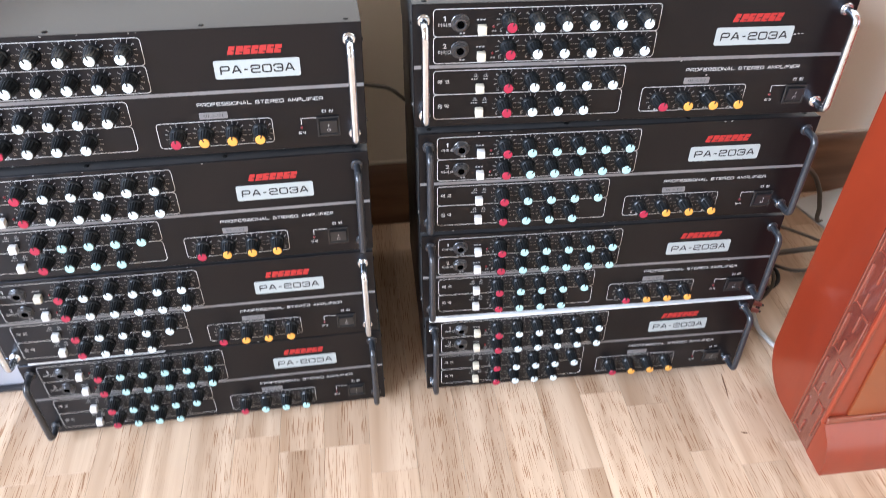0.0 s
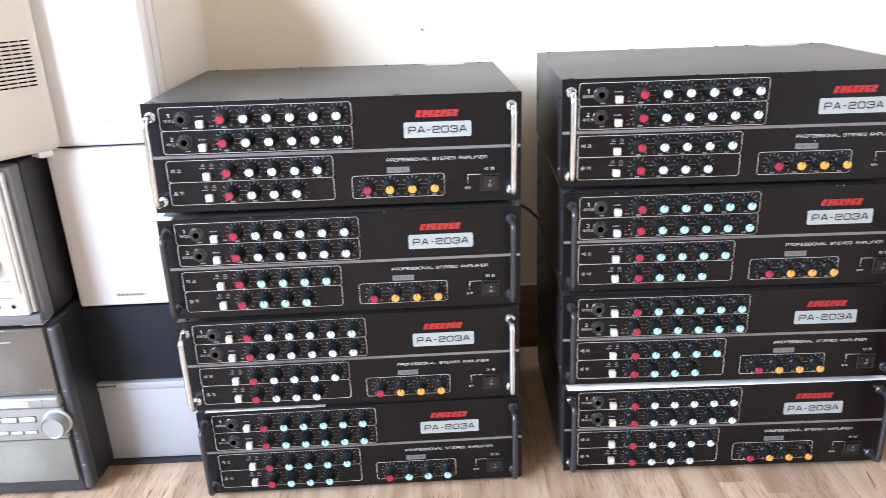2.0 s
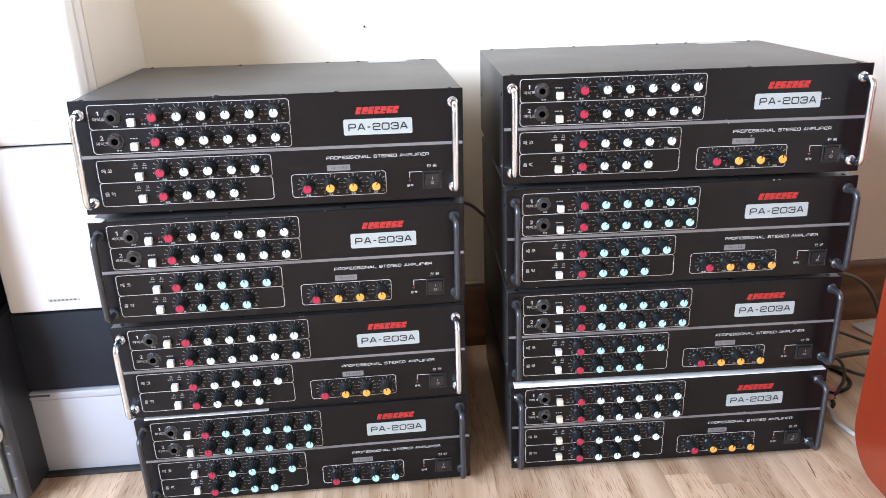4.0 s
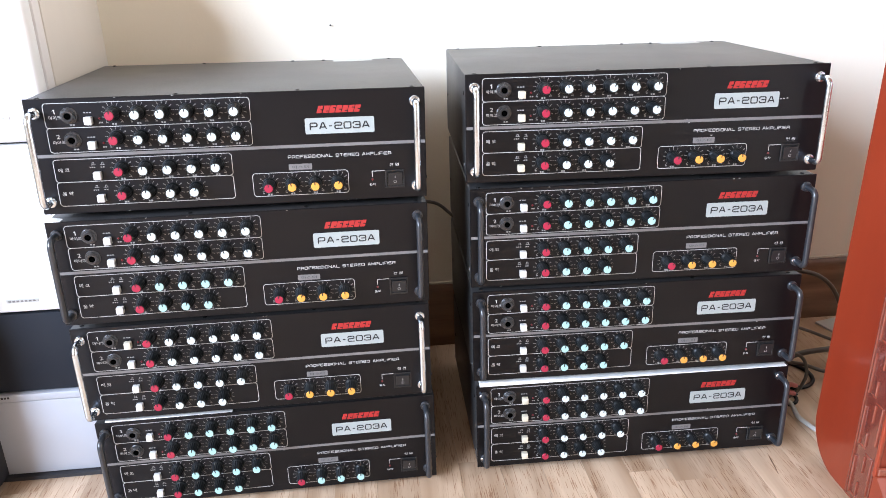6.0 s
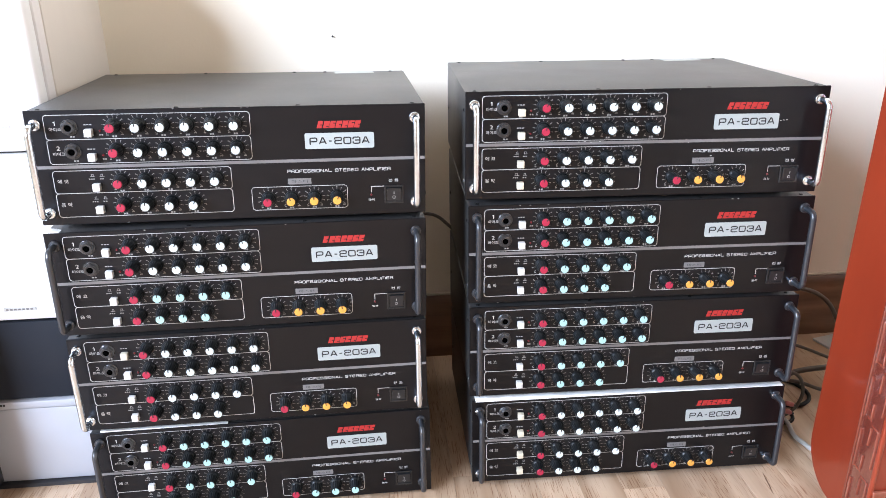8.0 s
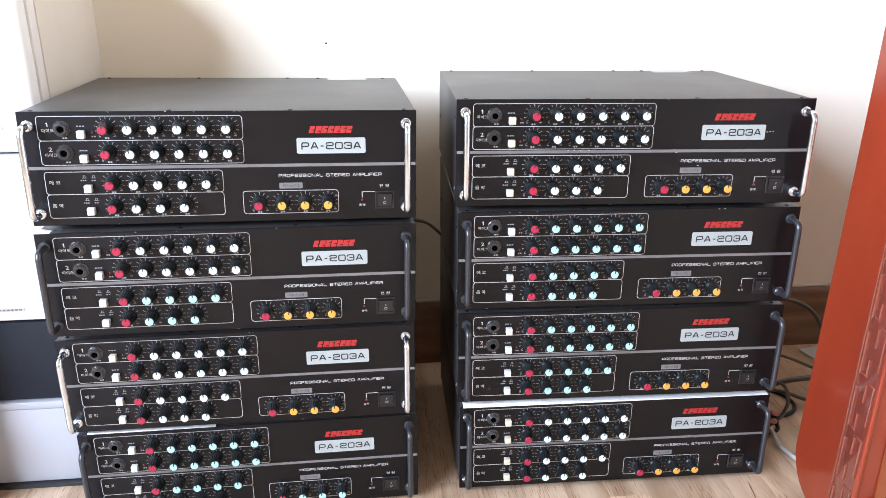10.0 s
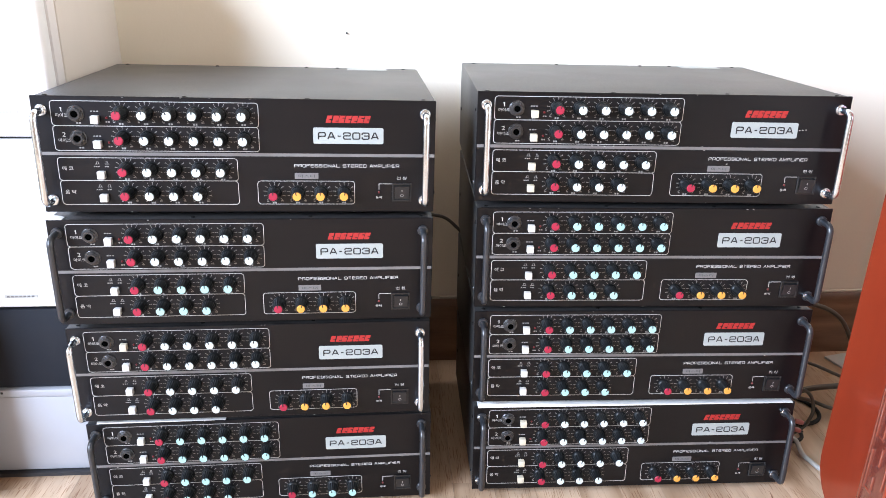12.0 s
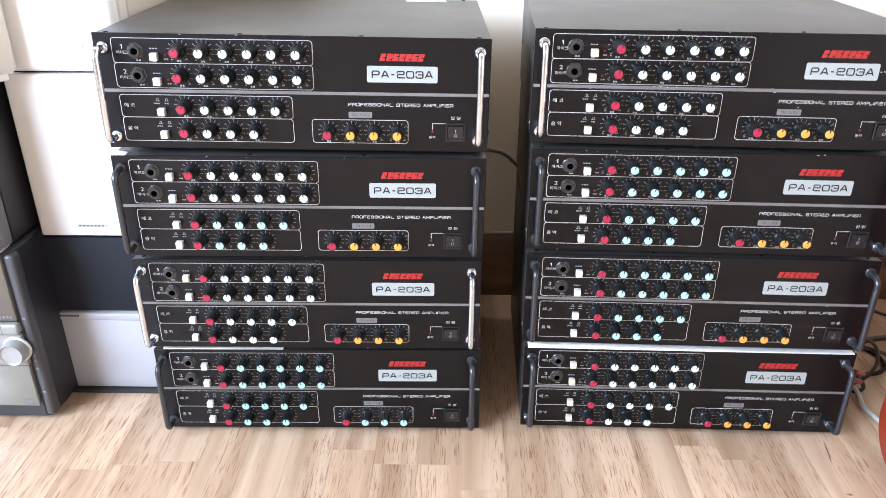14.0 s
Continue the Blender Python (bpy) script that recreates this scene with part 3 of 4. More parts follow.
def amplifier(m, chrome, whites, mixers, old_buttons, label, sticker=False, bolts=((), ()), scuffs=()):
    amp = thing("amplifier", m, label, "amplifier", "stacked amplifiers")
    case = part("case", S["case"], None, amp)
    for x in (-0.222, -0.082, 0.060, 0.110, 0.218):
        part("screw", S["screw"], None, case, m=pose(x, AMP_D - 0.010, AMP_H - 0.0014, -90))
    for x in (-0.228, -0.066, 0.082, 0.226):
        part("screw", S["screw"], None, case, m=pose(x, 0.012, AMP_H - 0.0014, -90))
    for sx in (-1, 1):
        for y, z in ((0.016, 0.022), (0.016, 0.118), (0.32, 0.07)):
            part("screw", S["bright_screw" if z < 0.05 else "screw"], None, case, m=pose(sx * 0.2410, y, z, 0, 0, -90 * -sx))
    for x in (-0.19, 0.19):
        for y in (0.04, 0.30):
            part("foot", S["foot"], None, amp, m=pose(x, y, -0.0065))
    panel = part("front_panel", S["panel"], None, amp)
    part("printed_frame", S["frames"], None, panel)
    tagged(part("printed_caption", S["captions"], None, panel), kind="stuff")
    part("stripe", S["stripe"], None, panel, "silver dividing line")
    part("logo_bar", S["logo"], None, panel, "row of slanted red blocks")
    plate = part("label_plate", S["plate"], None, amp, "pale metal plate with a black model number")
    part("lettering", S["plate_text"], None, plate, m=pose(*[(a + b) / 2 for a, b in zip(uv(334.8, 0), uv(411.5, 0))][:1], -0.0012, 0.0988))
    tag = part("label_plate", S["tag"], None, amp, "small grey printed tag")
    part("lettering", S["master"], None, tag, m=pose(uv(320.1, 0)[0], -0.0009, 0.0472))
    for key, u, v in (("title", 371.0, 60.4), ("mic", 34.0, 120.6), ("mic", 34.0, 90.4), ("one", 34.0, 127.6), ("two", 34.0, 97.4), ("echo", 33.0, 55.8),
                      ("music", 33.0, 26.0), ("power", 440.0, 44.8), ("run", 411.2, 19.4)):
        part("lettering", S[key], None, panel, m=pose(uv(u, 0)[0], -0.0003, v * MM))
    rng = random.Random(label)
    lean = 6 if m.translation.x > 0 else -6

    def knob(u, v, key):
        x, z = uv(u, v)
        tagged(part("printed_scale", S["ticks"], None, panel, m=pose(x, 0, z)), kind="stuff")
        k = part("knob", S["knob"], None, amp, m=pose(x, 0, z, 0, lean + rng.choice((-14, -6, 0, 0, 4, 8, 26)) + rng.uniform(-4, 4), 0))
        part("cap", S["cap_" + key], None, k, {"red": "red cap", "amber": "amber cap", "mint": "pale mint cap", "white": "white cap"}[key])
        part("pointer", S["pointer"], None, k)

    for (v, n) in KNOB_ROWS:
        for i, u in enumerate(KNOB_U[:n]):
            knob(u, v, "red" if i == 0 else "mint" if whites == "mixed" and v < 60 else "white" if whites == "mixed" else whites)
    for i, u in enumerate(MIX_U):
        knob(u, MIX_V, "red" if i == 0 else mixers)
    for v in (122.6, 93.2):
        j = part("jack", S["jack"], None, amp, m=pose(uv(50.2, 0)[0], 0, v * MM, 0, rng.uniform(0, 60), 0))
        part("jack_hole", S["jack_hole"], None, j)
    for i, v in enumerate((116.4, 86.4, 48.4, 19.4)):
        part("push_button", S["button_old" if i in old_buttons else "button"], None, amp, "yellowed push button" if i in old_buttons else "", m=pose(uv(73.0, 0)[0], 0, v * MM))
    for u, v in ((85.5, 118.0), (85.5, 88.0), (411.2, 26.2)):
        part("indicator_light", S["led"], None, amp, m=pose(uv(u, 0)[0], 0, v * MM))
    rs = part("rocker_switch", S["bezel"], None, amp, m=pose(uv(440.5, 0)[0], 0, 0.0262))
    part("rocker", S["rocker"], None, rs)
    part("lettering", S["bar_i"], None, rs, m=pose(0, -0.0046, 0.0028, 12))
    part("lettering", S["ring_o"], None, rs, m=pose(0, -0.0030, -0.0036, 12))
    mat, hl = (M_CHROME, "worn chrome tube handle") if chrome else (M_DARKTUBE, "black coated tube handle")
    handle(amp, 11.6, mat, hl, bolts[0])
    handle(amp, 468.6, mat, hl, bolts[1])
    for u, v in scuffs:
        x, z = uv(u, v)
        part("paint_chip", slab(bmesh.new(), [(x - 0.0012, z - 0.0004), (x + 0.0010, z - 0.0005), (x + 0.0013, z + 0.0003), (x - 0.0006, z + 0.0006)], -0.0005, -0.0001), M_PRINT, panel)
    for i in range(rng.randrange(5, 10)):
        u, v = rng.uniform(10, 470), rng.choice((0.6, 142.8, 142.4, 71.6, 76.3))
        chip = bmesh.new()
        x, z = uv(u, v)
        pts = [(x + 0.0011 * rng.uniform(0.4, 1.6) * math.cos(k * 1.26), z + 0.0006 * rng.uniform(0.3, 1.0) * math.sin(k * 1.26)) for k in range(5)]
        slab(chip, pts, -0.0005, -0.0001)
        part("paint_chip", chip, M_STRIPE if i % 3 else M_PRINT, panel)
    if sticker:
        part("sticker", box_mesh(-0.032, -0.014, 0, 0.032, 0.014, 0.0004), M_PAPER, case, "white paper sticker", m=pose(0.158, AMP_D - 0.016, AMP_H - 0.0011, 0, 0, 2))
    return amp


AMPS = [
    (pose(-0.2690, -0.0056, 0.4606, -0.45, 1.04, 1.83), True, "white", "amber", (), "black rack amplifier with chrome handles, top of a stack", True),
    (pose(-0.2715, -0.0097, 0.3091, 0.4, 0.86, 1.99), False, "mixed", "amber", (), "black rack amplifier with black handles, second in its stack", False),
    (pose(-0.2736, -0.0041, 0.1583, 0.6, 0.35, 1.08), True, "white", "amber", (0,), "black rack amplifier with chrome handles, third in its stack", False),
    (pose(-0.2705, 0.0016, 0.0073, 0.2, 0.15, 1.04), False, "mint", "mint", (), "black rack amplifier with mint mixer caps, on the floor", False),
    (pose(0.2671, 0.0033, 0.4653, -0.6, 0.45, -2.02), True, "white", "amber", (0, 1, 2, 3), "black rack amplifier with chrome handles and yellowed buttons", True, ((), ()), ((419.5, 99.0), (423.5, 99.6), (428.0, 99.9), (150.0, 75.6), (158.0, 75.9), (166.5, 75.2), (178.0, 75.7), (330.0, 53.6))),
    (pose(0.2706, 0.0034, 0.3140, 0.0, 0.27, -1.59), False, "mint", "amber", (), "black rack amplifier with black handles and white buttons", False, ((), (0,)), ((364.0, 142.6), (372.0, 142.9))),
    (pose(0.2718, 0.0040, 0.1633, -0.25, 0.21, -1.35), False, "mint", "amber", (), "black rack amplifier resting on a white foam strip", False),
    (pose(0.2758, 0.0073, 0.0097, -0.35, 0.07, -0.94), False, "white", "amber", (0, 1, 2, 3), "black rack amplifier on the floor under a foam strip", False, ((0, 1), (0, 1))),
]
for a in AMPS:
    amplifier(*a)

# foam strips between amplifiers
bm = slab(bmesh.new(), [(-0.236, 0.0), (0.236, 0.0), (0.236, 0.0007), (0.02, 0.0018), (-0.236, 0.0068)], -0.003, 0.12)
ob = new("foam_sheet", finish(bm, "foam_sheet", M_FOAM))
ob.matrix_basis = AMPS[7][0] @ pose(0.0, 0.0, AMP_H + 0.0002)
tagged(ob, "thin white packing foam strip between two amplifiers", "foam sheet")
bm = slab(bmesh.new(), [(-0.226, 0.0), (-0.05, 0.0), (-0.05, 0.0003), (-0.13, 0.0010), (-0.226, 0.0024)], 0.0002, 0.10)
ob = new("foam_sheet", finish(bm, "foam_sheet", M_FOAM))
ob.matrix_basis = AMPS[3][0] @ pose(0.0, 0.0, AMP_H + 0.0002)
tagged(ob, "small white packing foam strip between two amplifiers", "foam sheet")
bm = slab(bmesh.new(), [(-0.2405, 0.0), (-0.222, 0.0), (-0.226, 0.0012), (-0.233, 0.0022), (-0.2405, 0.0030)], -0.0005, 0.012)
ob = new("foam_sheet", finish(bm, "foam_sheet", M_FOAM))
ob.matrix_basis = AMPS[1][0] @ pose(0.0, 0.0, AMP_H + 0.0002)
tagged(ob, "scrap of white packing foam between two amplifiers", "foam sheet")


# ---- loudspeakers ----
def speaker(m, w, d, h, front, side, label, round_front=0.008, style="plain"):
    """A bookshelf loudspeaker: cabinet, front grille with rounded edges, small badge."""
    ob = thing("loudspeaker", m, label, "loudspeaker", "stacked loudspeakers")
    lip = 0.020 if style != "moulded" else 0.056
    part("cabinet", box_mesh(0, lip, 0, w, d, h, 0.002), side, ob)
    if style == "moulded":
        part("baffle", box_mesh(0.0005, 0.030, 0.001, w - 0.0005, lip - 0.003, h - 0.001, 0.002), M_SPK_PINK, ob, "pale moulded baffle rim")
        part("gasket", box_mesh(0.002, lip - 0.003, 0.002, w - 0.002, lip, h - 0.002), M_SPK_SIDE, ob)
    if style != "two":
        part("front_grille", box_mesh(0.0005, 0.0, 0.001, w - 0.0005, 0.0195 if style == "plain" else 0.0295, h - 0.001, round_front, 4), front, ob)
        bx, bz, bw = (w * 0.36, 0.0165, 0.045) if style == "plain" else (w * 0.50, 0.034, 0.034)
        badge = part("badge", box_mesh(bx, -0.0012, bz, bx + bw, 0.002, bz + 0.0055, 0.0006, 1), M_SPK_PINK if style == "moulded" else M_ST_SILVER, ob, "small brand badge with plain bars")
        bm = bmesh.new()
        for i in range(7):
            box(bm, bx + bw * (0.067 + i * 0.127), -0.0018, bz + 0.0016, bx + bw * (0.147 + i * 0.127), -0.0010, bz + 0.0040)
        part("badge_bar", bm, M_ST_SILVER if style == "moulded" else M_STRIPE, badge)
    else:
        part("upper_grille", box_mesh(0.0015, 0.004, 0.152, w - 0.0015, 0.0195, h - 0.003, 0.003, 2), M_SPK_NAVY, ob, "dark navy cloth grille")
        part("trim_strip", box_mesh(0.0005, -0.002, 0.138, w - 0.0005, 0.0195, 0.1505, 0.002, 2), front, ob, "silver strip with a small brand bar")
        part("lower_front", box_mesh(0.0005, 0.0, 0.0065, w - 0.0005, 0.0195, 0.1372, 0.003, 2), front, ob, "silver grey front panel")
        part("plinth", box_mesh(0.004, -0.008, 0.0, w + 0.010, 0.0198, 0.006), M_SPK_DARK, ob)
        bm = bmesh.new()
        for i in range(8):
            box(bm, 0.008 + i * 0.0045, -0.0026, 0.1445, 0.0112 + i * 0.0045, -0.0016, 0.1478)
        part("badge_bar", bm, M_INK, ob)
    return ob


speaker(pose(-0.7115, 0.100, 0.0, 0, 0, 0), 0.170, 0.27, 0.2840, M_SPK_SILVER, M_SPK_DARK, "loudspeaker with navy upper grille and silver lower front", style="two")
speaker(pose(-0.6975, 0.100, 0.2845, 0, 0, 0), 0.165, 0.27, 0.2475, M_SPK_WHITE, M_SPK_DARK, "white fronted loudspeaker in a stack of three", 0.004)
speaker(pose(-0.6905, 0.100, 0.5325, 0, 0, 0), 0.163, 0.29, 0.30, M_SPK_WHITE, M_SPK_SIDE, "white fronted loudspeaker with a beige veneer cabinet", 0.011, "moulded")


# ---- compact stereos ----
def dial(parent, x, z, r, mat, out=0.012):
    k = part("dial", lathe(bmesh.new(), [(r, 0.0), (r, out * 0.6), (r * 0.93, out * 0.8), (r * 0.9, out), (r * 0.8, out * 0.93), (r * 0.2, out * 0.9)], 36), mat, parent, m=pose(x, 0, z))
    part("dial_ring", lathe(bmesh.new(), [(r * 1.16, -0.0005), (r * 1.16, 0.002), (r * 1.05, 0.0034)], 36), M_ST_SILVER, k)
    return k


def dark_stereo(m):
    """A compact stereo with bronze door, button rows and a silver lower flap; its right front corner is the origin."""
    w, d, h = 0.178, 0.27, 0.297
    ob = thing("compact_stereo", m, "charcoal compact stereo with bronze door and silver controls", "stereo")
    bm = bmesh.new()
    pts = [(-w, 0.004), (-w + 0.006, 0.0), (0.003, 0.0), (0.012, 0.008), (0.017, 0.035), (0.017, d), (-w, d)]
    a = [bm.verts.new((x, y, 0.004)) for x, y in pts]
    b = [bm.verts.new((x, y, h)) for x, y in pts]
    bm.faces.new(a)
    bm.faces.new(b)
    for i in range(len(pts)):
        bm.faces.new((a[i], a[(i + 1) % len(pts)], b[(i + 1) % len(pts)], b[i]))
    bmesh.ops.bevel(bm, geom=[e for e in bm.edges if abs(e.verts[0].co.z - e.verts[1].co.z) < 1e-6], offset=0.006, segments=3, affect="EDGES")
    part("body", bm, M_ST_CHARCOAL, ob)
    part("corner_trim", box_mesh(0.0036, -0.0012, 0.010, 0.0180, 0.020, h - 0.006, 0.005, 3), M_ST_CORNER, ob, "dark grey rounded corner strip")
    part("door", box_mesh(-w + 0.010, -0.005, 0.184, 0.002, 0.003, 0.292, 0.003), M_ST_DOOR, ob, "glossy bronze grey door")
    for x0, z0, x1, z1 in [(-0.094 + i * 0.0046, 0.2785, -0.0908 + i * 0.0046, 0.2822) for i in range(7)] + [(-0.106, 0.2718, -0.048, 0.2732), (-0.110, 0.1905, -0.052, 0.1915)] + [
            (-0.024 + i * 0.0055, 0.1905, -0.020 + i * 0.0055, 0.1945) for i in range(4)]:
        part("badge_bar", box_mesh(x0, -0.0057, z0, x1, -0.0046, z1), M_STRIPE if z0 < 0.2 else M_PRINT, ob)
    hb = part("handle_bar", box_mesh(-w + 0.006, -0.012, 0.1645, 0.003, 0.002, 0.1825, 0.004, 3), M_ST_FACE, ob, "silver bar under the door")
    part("slot", box_mesh(-0.128, -0.0128, 0.1690, -0.040, -0.011, 0.1790, 0.002), M_ST_SILVER, hb)
    part("slot", box_mesh(-0.132, -0.0124, 0.1680, -0.127, -0.011, 0.1785, 0.001), M_HOLE, hb)
    part("slot", box_mesh(-0.0215, -0.0123, 0.1665, -0.0205, -0.011, 0.1810), M_ST_GREY, hb)
    face = part("control_panel", box_mesh(-w + 0.010, -0.007, 0.1085, 0.002, 0.003, 0.1625, 0.002), M_ST_FACE, ob)
    for i in range(5):
        x = -0.0635 - i * 0.0278
        if x - 0.0 > -0.17:
            rim = part("push_button", box_mesh(x - 0.0005, -0.0094, 0.1400, x + 0.0240, -0.006, 0.1490, 0.0022, 3), M_ST_SILVER, face)
            part("rim", box_mesh(x - 0.0013, -0.0078, 0.1391, x + 0.0248, -0.0066, 0.1499, 0.0005, 1), M_INK, rim)
    for i in range(6):
        x = -0.0595 - i * 0.0215
        rim = part("push_button", box_mesh(x, -0.0092, 0.1195, x + 0.0175, -0.006, 0.1250, 0.0016, 2), M_ST_SILVER, face)
        part("rim", box_mesh(x - 0.0004, -0.0076, 0.1186, x + 0.0184, -0.0066, 0.1254, 0.0005, 1), M_INK, rim)
    part("flap", box_mesh(-w + 0.012, -0.006, 0.0315, 0.001, 0.003, 0.1070, 0.002), M_ST_MIRROR, ob, "silver mirror-like lower flap")
    part("badge", box_mesh(-0.022, -0.0066, 0.0375, -0.008, -0.0055, 0.0435), M_ST_GREY, ob)
    dial(ob, -0.008, 0.1385, 0.0185, M_ST_FACE, 0.020).location.y = -0.0065
    for z in (0.186, 0.112, 0.098, 0.054):
        part("mark", box_mesh(0.0085, -0.0022, z, 0.0135, 0.004, z + 0.003, 0.0004, 1), M_ST_GREY, ob)
    for x in (-w + 0.03, -0.02):
        for y in (0.03, d - 0.03):
            part("foot", lathe(bmesh.new(), [(0.008, 0), (0.008, 0.005)], 12), M_RUBBER, ob, m=pose(x, y, 0.005, 90))
    return ob


def white_stereo(m):
    """A compact stereo with white front, teal display and a round volume dial."""
    w, d, h = 0.178, 0.26, 0.231
    ob = thing("compact_stereo", m, "white fronted compact stereo with teal display on another stereo", "stereo")
    part("body", box_mesh(-w, 0.0365, 0.002, 0.004, d, h, 0.003), M_ST_CHARCOAL, ob)
    part("bezel", box_mesh(-w, 0.010, 0.002, 0.0035, 0.0358, h - 0.0005, 0.004), M_ST_GREY, ob, "lighter grey front shell")
    part("side_rail", box_mesh(-0.0098, 0.002, 0.020, -0.0040, 0.0098, h - 0.006, 0.0025), M_ST_SILVER, ob, "silver edge rail")
    part("front", box_mesh(-w, -0.004, 0.0185, -0.011, 0.0098, h - 0.001, 0.003), M_ST_WHITE, ob)
    part("lower_strip", box_mesh(-w, 0.000, 0.002, 0.001, 0.0098, 0.0175, 0.002), M_ST_GREY, ob)
    part("raised_panel", box_mesh(-w + 0.004, -0.0075, 0.0525, -0.0150, -0.0038, 0.170, 0.002), M_ST_WHITE, ob)
    part("display", box_mesh(-0.130, -0.0062, 0.1765, -0.0405, -0.0035, 0.2060, 0.001), M_LCD, ob, "teal liquid crystal display")
    for x, r in ((-0.042, 0.0034), (-0.0255, 0.0048)):
        part("push_button", lathe(bmesh.new(), [(r, 0), (r, 0.002), (r * 0.8, 0.003)], 20), M_ST_SILVER, ob, m=pose(x, -0.0074, 0.156))
    for x, z, l in ((-0.045, 0.139, 0.020), (-0.045, 0.131, 0.023), (-0.095, 0.152, 0.036), (-0.035, 0.0725, 0.011), (-0.057, 0.0462, 0.030)):
        part("mark", box_mesh(x, -0.0080 if z > 0.05 else -0.0044, z, x + l, -0.0036, z + 0.0012), M_ST_GREY, ob)
    for x, z in ((-0.0225, 0.111), (-0.0215, 0.0855)):
        part("push_button", lathe(bmesh.new(), [(0.0030, 0), (0.0030, 0.0012), (0.0022, 0.0018)], 16), M_ST_WHITE, ob, m=pose(x, -0.0074, z))
    dial(ob, -0.0520, 0.1000, 0.0190, M_ST_WHITE, 0.014).location.y = -0.0075
    for x in (-0.052, -0.030):
        j = part("jack", lathe(bmesh.new(), [(0.0036, 0), (0.0036, 0.0012), (0.003, 0.0016)], 20), M_ST_GREY, ob, m=pose(x, -0.004, 0.034))
        part("jack_hole", lathe(bmesh.new(), [(0.0022, 0.001), (0.0022, 0.0019)], 14), M_HOLE, j)
    for x in (-w + 0.03, -0.03):
        part("foot", box_mesh(x, 0.004, -0.0005, x + 0.03, 0.03, 0.0035, 0.001), M_ST_SILVER, ob)
    return ob


def beige_unit(m):
    """A beige moulded case with a grid of vent slots in its side and a rounded white front."""
    ob = thing("tabletop_radio", m, "beige moulded plastic radio case with side vent slots", "radio")
    body = part("body", box_mesh(-0.19, 0.0, 0.004, 0.0, 0.124, 0.30, 0.012, 4), M_BEIGE, ob)
    part("front", box_mesh(-0.186, -0.022, 0.036, -0.002, 0.016, 0.28, 0.014, 4), M_ST_WHITE, ob, "white rounded front")
    part("screw", lathe(bmesh.new(), [(0.005, 0), (0.005, 0.001), (0.003, 0.002)], 16), M_SCREW, ob, m=pose(-0.0018, -0.004, 0.052, 0, 0, 90))
    for i in range(12):
        for k in range(4):
            y0, z = 0.0570 + k * 0.0129, 0.0950 + i * 0.00525
            part("vent_slot", box_mesh(-0.0015, y0, z, 0.0005, y0 + 0.0114, z + 0.0019), M_HOLE, body)
    for x, y in ((-0.17, 0.01), (-0.03, 0.01), (-0.17, 0.09), (-0.03, 0.09)):
        part("foot", box_mesh(x, y, -0.0035, x + 0.025, y + 0.02, 0.006, 0.002), M_ST_WHITE, ob)
    return ob


dark_stereo(pose(-0.7165, 0.0200, 0.0))
white_stereo(pose(-0.7120, 0.0130, 0.2975))
beige_unit(pose(-0.7350, -0.0140, 0.5320, 0, 0, -37.5))


